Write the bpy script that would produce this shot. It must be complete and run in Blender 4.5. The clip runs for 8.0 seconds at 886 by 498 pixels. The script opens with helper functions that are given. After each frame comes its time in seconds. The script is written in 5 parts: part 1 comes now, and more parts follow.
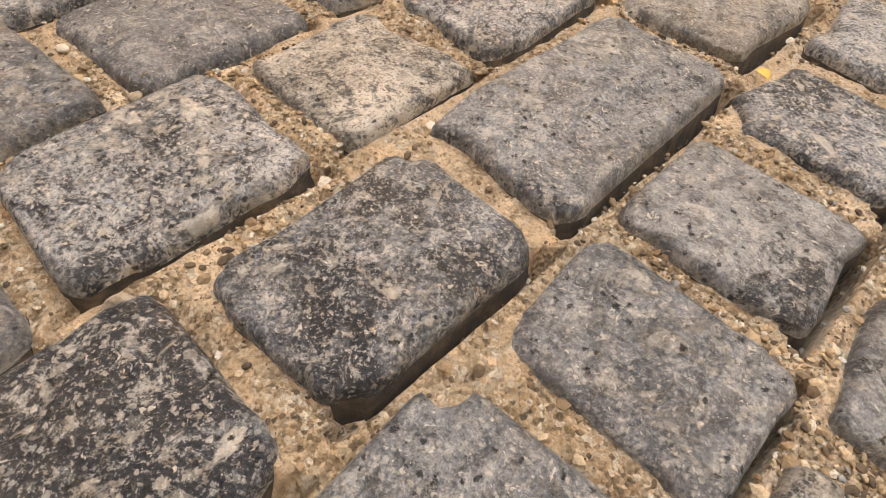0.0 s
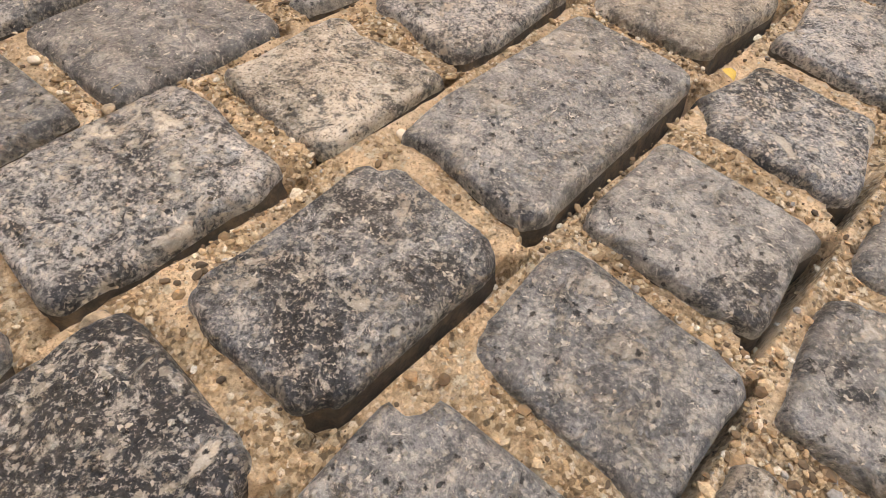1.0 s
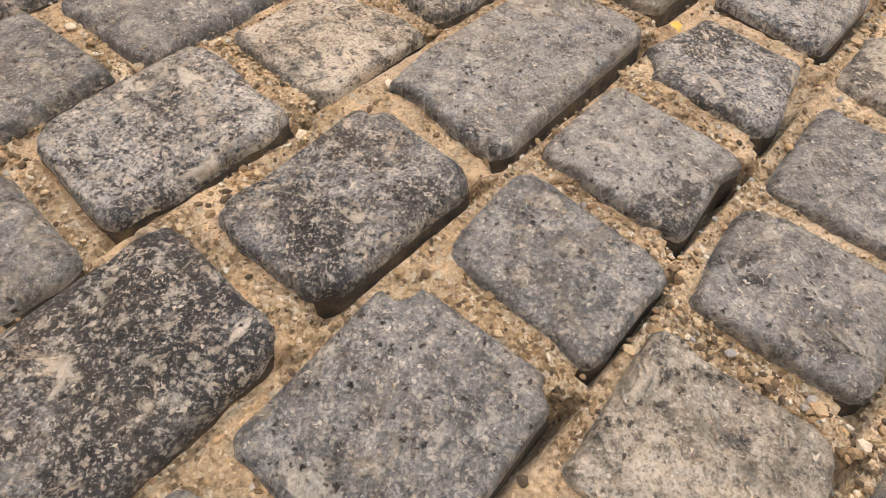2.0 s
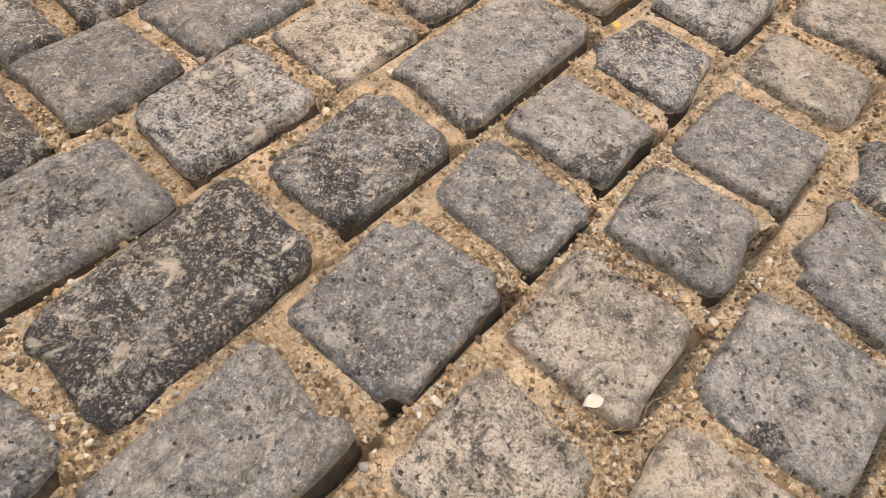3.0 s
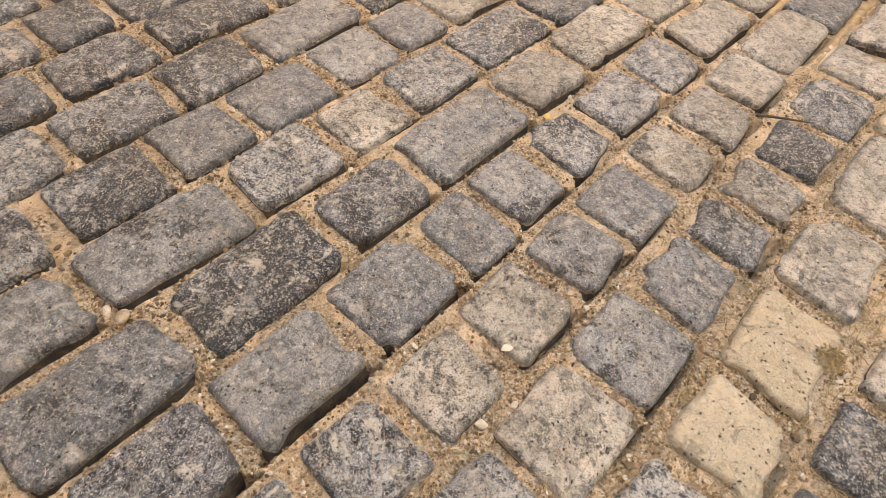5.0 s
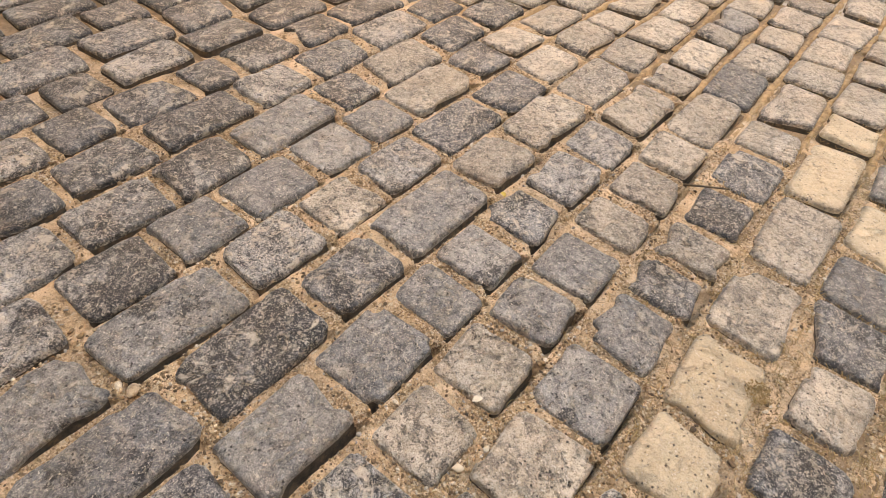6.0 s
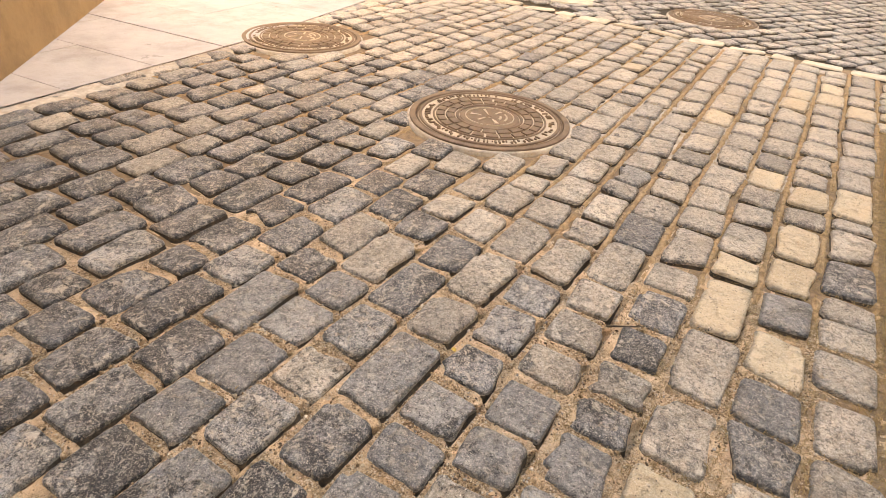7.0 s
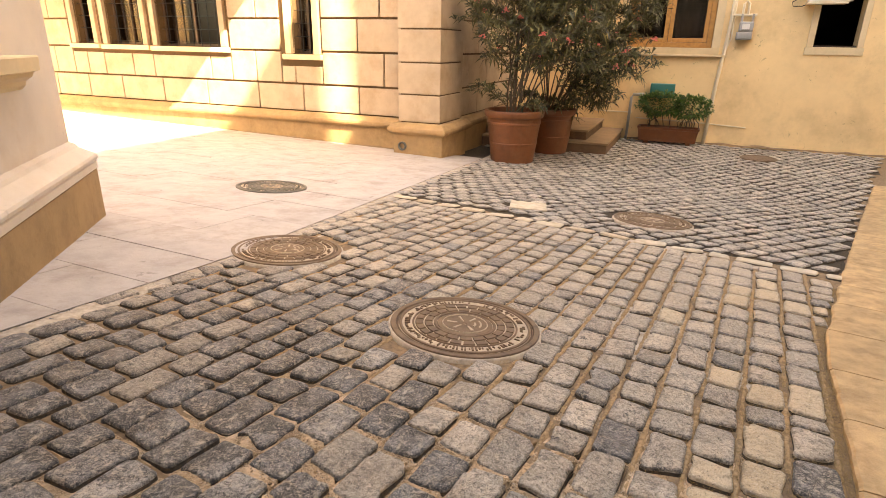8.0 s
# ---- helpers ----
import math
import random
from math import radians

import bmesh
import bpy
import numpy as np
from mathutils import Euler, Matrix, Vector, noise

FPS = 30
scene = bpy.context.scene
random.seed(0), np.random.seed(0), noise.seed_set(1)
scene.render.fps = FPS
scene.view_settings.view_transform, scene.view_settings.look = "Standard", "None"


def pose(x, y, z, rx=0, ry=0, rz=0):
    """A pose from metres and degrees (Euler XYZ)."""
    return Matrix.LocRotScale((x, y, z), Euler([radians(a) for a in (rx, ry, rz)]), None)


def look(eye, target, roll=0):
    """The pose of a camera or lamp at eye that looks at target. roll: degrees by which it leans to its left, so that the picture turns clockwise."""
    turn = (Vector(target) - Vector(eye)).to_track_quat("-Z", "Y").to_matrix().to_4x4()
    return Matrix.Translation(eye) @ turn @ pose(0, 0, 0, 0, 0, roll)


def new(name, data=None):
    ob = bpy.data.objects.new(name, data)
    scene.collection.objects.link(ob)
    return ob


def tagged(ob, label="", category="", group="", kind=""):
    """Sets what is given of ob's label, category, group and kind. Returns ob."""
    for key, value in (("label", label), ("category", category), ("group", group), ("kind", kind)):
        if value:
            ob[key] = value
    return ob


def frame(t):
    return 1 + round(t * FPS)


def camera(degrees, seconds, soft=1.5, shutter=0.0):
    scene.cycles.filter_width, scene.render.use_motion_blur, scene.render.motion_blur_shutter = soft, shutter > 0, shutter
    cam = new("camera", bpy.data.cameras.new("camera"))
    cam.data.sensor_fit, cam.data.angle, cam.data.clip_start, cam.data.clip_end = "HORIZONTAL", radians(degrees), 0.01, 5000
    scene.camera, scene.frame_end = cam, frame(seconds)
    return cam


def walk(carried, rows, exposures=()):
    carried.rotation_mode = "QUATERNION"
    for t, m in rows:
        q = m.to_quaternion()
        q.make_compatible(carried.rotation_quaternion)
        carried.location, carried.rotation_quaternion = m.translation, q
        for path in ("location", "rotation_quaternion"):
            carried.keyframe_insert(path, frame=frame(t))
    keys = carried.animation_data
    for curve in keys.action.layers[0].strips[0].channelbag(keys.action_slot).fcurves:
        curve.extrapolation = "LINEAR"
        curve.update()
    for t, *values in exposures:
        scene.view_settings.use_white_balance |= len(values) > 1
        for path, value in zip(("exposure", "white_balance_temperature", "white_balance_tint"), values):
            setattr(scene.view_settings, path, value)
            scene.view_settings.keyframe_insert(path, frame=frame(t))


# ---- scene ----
cam = camera(75.5, 8.0, soft=0.6)
# the street is a sloping plane; these rows are in the street's own axes, UP is the plumb line in them
UP = Vector((-0.0640, -0.0584, 0.9962)).normalized()
SLOPE = UP.rotation_difference(Vector((0, 0, 1))).to_matrix().to_4x4()
PATH = [
    (0, (0.038, 0.042, 0.264), (0.035, 1.293, -1.296), 6.6),
    (0.5, (0.041, 0.054, 0.273), (0.055, 1.285, -1.303), 6.8),
    (1, (0.051, 0.051, 0.286), (0.082, 1.248, -1.317), 6.9),
    (1.5, (0.062, 0.023, 0.296), (0.097, 1.18, -1.335), 6.5),
    (2, (0.067, -0.024, 0.33), (0.105, 1.093, -1.329), 6.0),
    (2.2, (0.066, -0.046, 0.344), (0.104, 1.055, -1.326), 5.7),
    (3.3, (0.093, -0.187, 0.487), (0.113, 0.876, -1.207), 5.4),
    (3.5, (0.095, -0.215, 0.513), (0.112, 0.85, -1.179), 5.3),
    (4, (0.099, -0.28, 0.581), (0.117, 0.819, -1.089), 6.4),
    (4.2, (0.099, -0.302, 0.604), (0.12, 0.819, -1.051), 6.9),
    (5.3, (0.11, -0.373, 0.731), (0.144, 0.839, -0.86), 7.4),
    (5.5, (0.111, -0.392, 0.751), (0.154, 0.857, -0.811), 7.1),
    (6, (0.111, -0.43, 0.795), (0.206, 0.934, -0.664), 6.4),
    (6.5, (0.101, -0.471, 0.865), (0.272, 1.02, -0.456), 5.7),
    (7, (0.082, -0.509, 0.965), (0.346, 1.132, -0.148), 5.0),
    (7.5, (0.043, -0.545, 1.057), (0.376, 1.229, 0.196), 4.5),
    (8, (-0.001, -0.591, 1.142), (0.372, 1.298, 0.598), 4.1),
]
walk(cam, [(t, SLOPE @ look(eye, target, roll)) for t, eye, target, roll in PATH],
     [(0, 3.74, 10100, 12), (4, 3.74, 10100, 12), (5.5, 3.67, 10400, 13), (7, 3.56, 10400, 13), (8, 3.05, 10200, 15)])

# ---------------------------------------------------------------- light
SUN_WAY = Vector((0.651, -1.219, 1.18)).normalized()      # towards the sun
world = bpy.data.worlds.new("sky")
scene.world = world
world.use_nodes = True
nt = world.node_tree
sky = nt.nodes.new("ShaderNodeTexSky")
sky.sky_type, sky.sun_disc = "NISHITA", False
sky.sun_elevation = math.asin(SUN_WAY.z)
sky.sun_rotation = math.atan2(SUN_WAY.x, SUN_WAY.y)
sky.dust_density = 3.0
nt.links.new(sky.outputs[0], nt.nodes["Background"].inputs[0])
nt.nodes["Background"].inputs[1].default_value = 0.15
sun_data = bpy.data.lights.new("sun", "SUN")
sun_data.energy, sun_data.angle, sun_data.color = 4.8, radians(0.5), (1.0, 0.93, 0.82)
sun = new("sun", sun_data)
sun.matrix_world = look(SUN_WAY * 40, (0, 0, 0))


# ---------------------------------------------------------------- materials
class Nodes:
    """A short way to write a node material."""

    def __init__(self, name, roughness=0.85, metal=0.0):
        self.mat = bpy.data.materials.new(name)
        self.mat.use_nodes = True
        self.t = self.mat.node_tree
        self.bsdf = self.t.nodes["Principled BSDF"]
        self.bsdf.inputs["Roughness"].default_value = roughness
        self.bsdf.inputs["Metallic"].default_value = metal
        self.geo = self.t.nodes.new("ShaderNodeNewGeometry")
        self.w = None

    def link(self, a, b):
        self.t.links.new(a, b)

    def chance(self, island):
        if island:
            return self.geo.outputs["Random Per Island"]
        return self.t.nodes.new("ShaderNodeObjectInfo").outputs["Random"]

    def noise(self, scale, detail=4.0, rough=0.6, w=None, distort=0.0):
        n = self.t.nodes.new("ShaderNodeTexNoise")
        n.inputs["Scale"].default_value, n.inputs["Detail"].default_value = scale, detail
        n.inputs["Roughness"].default_value, n.inputs["Distortion"].default_value = rough, distort
        self.link(self.geo.outputs["Position"], n.inputs["Vector"])
        if w is not None:
            n.noise_dimensions = "4D"
            self.link(w, n.inputs["W"])
        return n.outputs["Fac"]

    def grains(self, scale, warp):
        """Distance to the middle of each cell of a crushed pattern, and a chance of its own for each."""
        n = self.t.nodes.new("ShaderNodeTexVoronoi")
        n.inputs["Scale"].default_value = scale
        shift = self.t.nodes.new("ShaderNodeVectorMath")
        shift.operation = "MULTIPLY_ADD"
        self.link(self.geo.outputs["Position"], shift.inputs[0])
        shift.inputs[1].default_value = (1, 1, 1)
        self.link(self.math("MULTIPLY", warp, 0.8 / scale), shift.inputs[2])
        self.link(shift.outputs[0], n.inputs["Vector"])
        split = self.t.nodes.new("ShaderNodeSeparateColor")
        self.link(n.outputs["Color"], split.inputs[0])
        ragged = self.math("ADD", n.outputs["Distance"], self.math("MULTIPLY", self.math("SUBTRACT", self.noise(scale * 1.9, 3, 0.7), 0.5), 1.5))
        return ragged, split.outputs[0]

    def math(self, op, a, b=0.0):
        n = self.t.nodes.new("ShaderNodeMath")
        n.operation = op
        for k, v in enumerate((a, b)):
            if isinstance(v, (int, float)):
                n.inputs[k].default_value = v
            else:
                self.link(v, n.inputs[k])
        return n.outputs[0]

    def step(self, value, lo, hi):
        n = self.t.nodes.new("ShaderNodeMapRange")
        n.inputs["From Min"].default_value, n.inputs["From Max"].default_value = lo, hi
        self.link(value, n.inputs["Value"])
        return n.outputs[0]

    def ramp(self, value, stops):
        n = self.t.nodes.new("ShaderNodeValToRGB")
        e = n.color_ramp.elements
        while len(e) < len(stops):
            e.new(0.5)
        for k, (p, c) in enumerate(stops):
            e[k].position, e[k].color = p, (*c, 1)
        self.link(value, n.inputs[0])
        return n.outputs[0]

    def mix(self, fac, a, b, kind="MIX"):
        n = self.t.nodes.new("ShaderNodeMix")
        n.data_type, n.blend_type = "RGBA", kind
        if isinstance(fac, (int, float)):
            n.inputs[0].default_value = fac
        else:
            self.link(fac, n.inputs[0])
        for k, v in ((6, a), (7, b)):
            if isinstance(v, tuple):
                n.inputs[k].default_value = (*v, 1)
            else:
                self.link(v, n.inputs[k])
        return n.outputs[2]

    def done(self, color, bumps=(), rough=None):
        if isinstance(color, tuple):
            self.bsdf.inputs["Base Color"].default_value = (*color, 1)
        else:
            self.link(color, self.bsdf.inputs["Base Color"])
        last = None
        for height, dist, strength in bumps:
            n = self.t.nodes.new("ShaderNodeBump")
            n.inputs["Distance"].default_value, n.inputs["Strength"].default_value = dist, strength
            self.link(height, n.inputs["Height"])
            if last:
                self.link(last, n.inputs["Normal"])
            last = n.outputs[0]
        if last:
            self.link(last, self.bsdf.inputs["Normal"])
        if rough is not None:
            self.link(rough, self.bsdf.inputs["Roughness"])
        return self.mat


def cobble_material(name, island, stops, dark=0.4, chips=0.5, crust=0.5, dust=0.2, marks=1.0, low=(0.030, 0.034, 0.042)):
    """Worn stone: each one its own grey, with black polished patches, pale aggregate chips, pits, crust and dust."""
    m = Nodes(name, 0.5)
    r = m.chance(island)
    w = m.math("MULTIPLY", r, 40.0)
    second = m.math("FRACT", m.math("MULTIPLY", r, 7.31))
    third = m.math("FRACT", m.math("MULTIPLY", r, 17.93))
    base = m.ramp(r, stops)
    broad = m.noise(11, 5, 0.62, w)
    mottle = m.noise(60, 7, 0.74, w, 0.7)
    grain = m.noise(430, 4, 0.72, w)
    # broad tone: blue-black where feet have polished it, dry and pale elsewhere
    base = m.mix(m.step(broad, 0.60, 0.40), base, m.mix(0.62 * min(1.0, marks + 0.1), base, low))
    # near-black patches, broken by scratches and scale
    black = m.step(m.noise(9, 10, 0.74, m.math("ADD", w, 7.0), 0.3), 0.60 - 0.11 * dark, 0.625 - 0.11 * dark)
    black = m.math("MULTIPLY", black, m.math("ADD", m.math("MULTIPLY", m.step(third, 0.75 - dark, 1.0 - dark), 0.6), 0.32))
    base = m.mix(black, base, (0.016, 0.017, 0.021))
    # mottling and grain, their contrast also holding the fine relief's shading
    base = m.mix(m.math("MULTIPLY", m.step(mottle, 0.49, 0.43), 0.88 * marks), base, (0.014, 0.016, 0.021))
    base = m.mix(m.math("MULTIPLY", m.step(mottle, 0.54, 0.59), 0.58 * marks), base, (0.70, 0.64, 0.555))
    base = m.mix(m.math("MULTIPLY", m.step(grain, 0.47, 0.41), 0.75 * marks), base, (0.012, 0.012, 0.015))
    base = m.mix(m.math("MULTIPLY", m.step(grain, 0.545, 0.59), 0.55 * marks), base, (0.68, 0.63, 0.55))
    # chips of the aggregate
    strong = m.math("MULTIPLY", m.math("ADD", m.math("MULTIPLY", second, 0.8), 0.2), chips)
    near, pick = m.grains(250, mottle)
    pale = m.math("MULTIPLY", m.step(pick, 0.76, 0.80), m.step(near, 0.50, 0.34))
    base = m.mix(m.math("MULTIPLY", pale, strong), base, (0.74, 0.67, 0.57))
    base = m.mix(m.math("MULTIPLY", m.math("MULTIPLY", m.step(pick, 0.22, 0.17), m.step(near, 0.52, 0.34)), m.math("MULTIPLY", strong, 0.9)), base, (0.02, 0.02, 0.023))
    far, choice = m.grains(105, mottle)
    flake = m.math("MULTIPLY", m.step(choice, 0.90, 0.92), m.step(far, 0.42, 0.30))
    base = m.mix(m.math("MULTIPLY", flake, strong), base, (0.60, 0.53, 0.43))
    # pale crust and lichen
    scale = m.step(m.noise(24, 10, 0.76, m.math("ADD", w, 3.0), 0.7), 0.55, 0.585)
    base = m.mix(m.math("MULTIPLY", scale, crust), base, (0.66, 0.585, 0.485))
    fleck = m.step(m.noise(180, 4, 0.62, w, 0.9), 0.61, 0.64)
    base = m.mix(m.math("MULTIPLY", fleck, 0.8), base, (0.76, 0.69, 0.59))
    # pits are coloured near-black, their inner shade put into the colour
    hole, which = m.grains(150, grain)
    pits = m.math("MULTIPLY", m.step(which, 0.26, 0.20), m.step(hole, 0.30, 0.18))
    base = m.mix(m.math("MULTIPLY", pits, 0.9), base, (0.009, 0.009, 0.010))
    # arrises darkened: worn polish, with the sides' shade put into the colour
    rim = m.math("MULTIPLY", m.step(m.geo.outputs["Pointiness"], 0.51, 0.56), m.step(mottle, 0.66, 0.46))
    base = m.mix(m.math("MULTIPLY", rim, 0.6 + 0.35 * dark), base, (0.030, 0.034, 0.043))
    # dust trodden into the top
    base = m.mix(m.math("MULTIPLY", m.step(m.noise(6, 7, 0.72), 0.46, 0.72), dust), base, (0.40, 0.325, 0.235))
    rough = m.math("ADD", m.math("MULTIPLY", m.step(broad, 0.35, 0.65), 0.20), 0.30)
    rough = m.math("ADD", rough, m.math("MULTIPLY", scale, 0.2))
    m.bsdf.inputs["Specular IOR Level"].default_value = 0.42
    lumps = m.math("SUBTRACT", m.math("ADD", m.math("MULTIPLY", scale, 0.7), m.math("ADD", fleck, m.math("MULTIPLY", pale, strong))), m.math("MULTIPLY", pits, 1.6))
    return m.done(base, [(m.noise(30, 6, 0.65, w), 0.012, 0.7), (mottle, 0.008, 0.85), (grain, 0.0022, 0.8), (lumps, 0.0030, 1.0)], rough)


GREY = [(0.0, (0.23, 0.228, 0.232)), (0.35, (0.32, 0.316, 0.312)), (0.7, (0.42, 0.408, 0.39)), (1.0, (0.55, 0.52, 0.48))]
DARK = [(0.0, (0.13, 0.132, 0.138)), (0.5, (0.22, 0.22, 0.222)), (1.0, (0.34, 0.333, 0.32))]
PALE = [(0.0, (0.48, 0.42, 0.345)), (0.5, (0.59, 0.51, 0.41)), (1.0, (0.70, 0.60, 0.475))]
MID = [(0.0, (0.31, 0.275, 0.235)), (0.4, (0.46, 0.40, 0.33)), (0.75, (0.60, 0.515, 0.415)), (1.0, (0.72, 0.615, 0.49))]
TAN = [(0.0, (0.56, 0.44, 0.29)), (1.0, (0.68, 0.56, 0.39))]
WARM = (0.085, 0.070, 0.055)
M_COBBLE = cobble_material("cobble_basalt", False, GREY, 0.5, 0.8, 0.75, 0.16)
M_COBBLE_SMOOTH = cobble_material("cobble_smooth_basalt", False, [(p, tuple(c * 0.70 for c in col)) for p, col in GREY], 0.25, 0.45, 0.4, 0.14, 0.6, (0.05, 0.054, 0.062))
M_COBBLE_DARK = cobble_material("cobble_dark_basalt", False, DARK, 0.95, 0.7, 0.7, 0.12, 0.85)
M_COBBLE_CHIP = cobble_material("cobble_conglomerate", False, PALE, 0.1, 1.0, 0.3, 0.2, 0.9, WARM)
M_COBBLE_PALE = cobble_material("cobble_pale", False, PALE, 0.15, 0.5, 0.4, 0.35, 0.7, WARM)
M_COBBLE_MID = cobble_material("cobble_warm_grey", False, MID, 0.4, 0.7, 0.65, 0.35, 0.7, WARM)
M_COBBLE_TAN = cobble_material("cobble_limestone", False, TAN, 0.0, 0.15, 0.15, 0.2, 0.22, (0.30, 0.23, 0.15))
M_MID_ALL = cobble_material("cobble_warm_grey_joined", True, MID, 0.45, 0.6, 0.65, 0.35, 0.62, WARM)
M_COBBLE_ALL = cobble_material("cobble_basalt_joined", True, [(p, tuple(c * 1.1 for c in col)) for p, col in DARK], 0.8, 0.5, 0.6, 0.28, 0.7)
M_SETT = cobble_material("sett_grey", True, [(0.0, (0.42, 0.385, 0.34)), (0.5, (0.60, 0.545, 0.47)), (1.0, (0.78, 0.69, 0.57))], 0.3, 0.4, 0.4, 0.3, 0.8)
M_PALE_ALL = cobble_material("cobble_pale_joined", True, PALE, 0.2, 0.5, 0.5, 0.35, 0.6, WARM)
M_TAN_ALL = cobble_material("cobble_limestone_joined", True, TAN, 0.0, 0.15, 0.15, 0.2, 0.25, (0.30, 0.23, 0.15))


def sand_material():
    """Powdery tan sand, here trodden smooth, there full of grit and brown crumbs."""
    m = Nodes("sand", 0.95)
    soft = m.noise(9, 5, 0.6)
    mask = m.step(m.noise(13, 7, 0.68, None, 0.4), 0.42, 0.54)
    fine = m.noise(420, 4, 0.72)
    c = m.ramp(soft, [(0.3, (0.52, 0.35, 0.20)), (0.5, (0.70, 0.50, 0.32)), (0.7, (0.80, 0.61, 0.42))])
    c = m.mix(m.math("MULTIPLY", m.step(fine, 0.48, 0.38), 0.55), c, (0.20, 0.125, 0.065))
    near, pick = m.grains(330, fine)
    crumbs = m.ramp(pick, [(0.0, (0.06, 0.038, 0.02)), (0.2, (0.23, 0.14, 0.068)), (0.5, (0.54, 0.37, 0.215)), (0.8, (0.70, 0.53, 0.345)), (1.0, (0.80, 0.69, 0.54))])
    crumbs = m.mix(m.math("MULTIPLY", m.step(near, 0.50, 0.72), 0.5), crumbs, (0.16, 0.10, 0.055))
    c = m.mix(m.math("MULTIPLY", mask, 0.85), c, crumbs)
    lump, kind = m.grains(120, fine)
    stone = m.math("MULTIPLY", m.step(kind, 0.86, 0.88), m.step(lump, 0.46, 0.36))
    c = m.mix(m.math("MULTIPLY", stone, 0.8), c, (0.62, 0.52, 0.38))
    dome = m.math("MULTIPLY", m.step(near, 0.6, 0.1), m.math("ADD", mask, 0.2))
    return m.done(c, [(m.noise(45, 5, 0.7), 0.010, 0.9), (m.math("ADD", dome, stone), 0.0045, 1.0), (fine, 0.0024, 0.9)])


def grit_material():
    """Loose crumbs, each grain its own brown, tan or grey."""
    m = Nodes("grit", 0.9)
    c = m.ramp(m.chance(True), [(0.0, (0.05, 0.034, 0.022)), (0.25, (0.17, 0.105, 0.055)), (0.55, (0.37, 0.245, 0.135)), (0.8, (0.54, 0.40, 0.25)), (0.93, (0.68, 0.60, 0.48)), (1.0, (0.22, 0.215, 0.21))])
    return m.done(m.mix(m.step(m.noise(700, 3), 0.4, 0.6), c, m.mix(0.4, c, (0.12, 0.08, 0.05))))


def plain_material(name, color, rough=0.8, var=0.25, scale=6, grain=160, bump=0.0015, metal=0.0, dirt=None, dirt_amount=0.5, vary=0.0, scuffs=0.0):
    """Painted, plastered or cut surface with broad stains and fine grain."""
    m = Nodes(name, rough, metal)
    a = m.noise(scale, 6, 0.65)
    b = m.noise(grain, 4, 0.65)
    low = tuple(x * (1 - var) for x in color)
    high = tuple(min(1.0, x * (1 + var * 0.6)) for x in color)
    c = m.ramp(a, [(0.3, low), (0.55, color), (0.8, high)])
    c = m.mix(m.math("MULTIPLY", m.step(b, 0.45, 0.8), 0.25), c, low)
    if dirt:
        d = m.step(m.noise(scale * 0.6, 9, 0.72), 0.50, 0.66)
        c = m.mix(m.math("MULTIPLY", d, dirt_amount), c, dirt)
    if scuffs:
        mark = m.math("MULTIPLY", m.step(m.noise(7, 5, 0.7, None, 1.2), 0.635, 0.66), m.step(m.noise(1.3, 3, 0.6), 0.44, 0.56))
        c = m.mix(m.math("MULTIPLY", mark, scuffs), c, tuple(x * 0.3 for x in color))
    if vary:
        c = m.mix(m.math("MULTIPLY", m.chance(False), vary), c, tuple(x * 0.45 for x in color))
    return m.done(c, [(a, 0.01, 0.25), (b, bump, 0.5)])


def glass_material(name, tint):
    m = Nodes(name, 0.0)
    m.bsdf.inputs["Transmission Weight"].default_value = 1.0
    m.bsdf.inputs["IOR"].default_value = 1.3
    return m.done(tint)


M_SAND = sand_material()
M_GRIT = grit_material()
M_EARTH = plain_material("brown_earth", (0.24, 0.158, 0.09), 0.95, 0.6, 40, 260, 0.006, dirt=(0.34, 0.245, 0.155), dirt_amount=0.6)
# stone sides: joint shade put into a dark colour, with tan earth patches
M_SHADED_SIDE = plain_material("shaded_earthy_side", (0.075, 0.060, 0.047), 0.9, 0.7, 70, 420, 0.006, dirt=(0.24, 0.165, 0.10), dirt_amount=0.6)
M_MORTAR = plain_material("pale_joint_mortar", (0.50, 0.43, 0.345), 0.95, 0.4, 25, 200, 0.004, dirt=(0.30, 0.22, 0.15), dirt_amount=0.5)
M_SEAM = plain_material("seam_sand", (0.42, 0.275, 0.145), 0.95, 0.6, 60, 260, 0.006, dirt=(0.17, 0.10, 0.05), dirt_amount=0.6)
M_BORDER = plain_material("pale_limestone", (0.52, 0.45, 0.34), 0.8, 0.25, 14, 120, 0.004, dirt=(0.34, 0.27, 0.19), dirt_amount=0.7)
M_PEBBLE = plain_material("pebble", (0.38, 0.285, 0.19), 0.85, 0.85, 120, 600, 0.0004)
M_STRAW = plain_material("dry_grass", (0.36, 0.25, 0.12), 0.9, 0.4, 60, 600, 0.0002)
M_PAVE = plain_material("paving_limestone", (0.42, 0.38, 0.35), 0.75, 0.2, 5, 40, 0.004, dirt=(0.26, 0.22, 0.185), dirt_amount=0.65, vary=0.1, scuffs=0.45)
M_KERB = plain_material("tan_limestone_slab", (0.50, 0.335, 0.17), 0.8, 0.4, 9, 120, 0.006, dirt=(0.25, 0.15, 0.07), dirt_amount=0.75, vary=0.25)
M_BLOCK = plain_material("facade_limestone", (0.45, 0.34, 0.235), 0.85, 0.2, 3, 80, 0.003, dirt=(0.31, 0.20, 0.105), dirt_amount=0.6, vary=0.22)
M_JOINT = plain_material("facade_joint", (0.12, 0.07, 0.03), 0.95, 0.25, 6, 90)
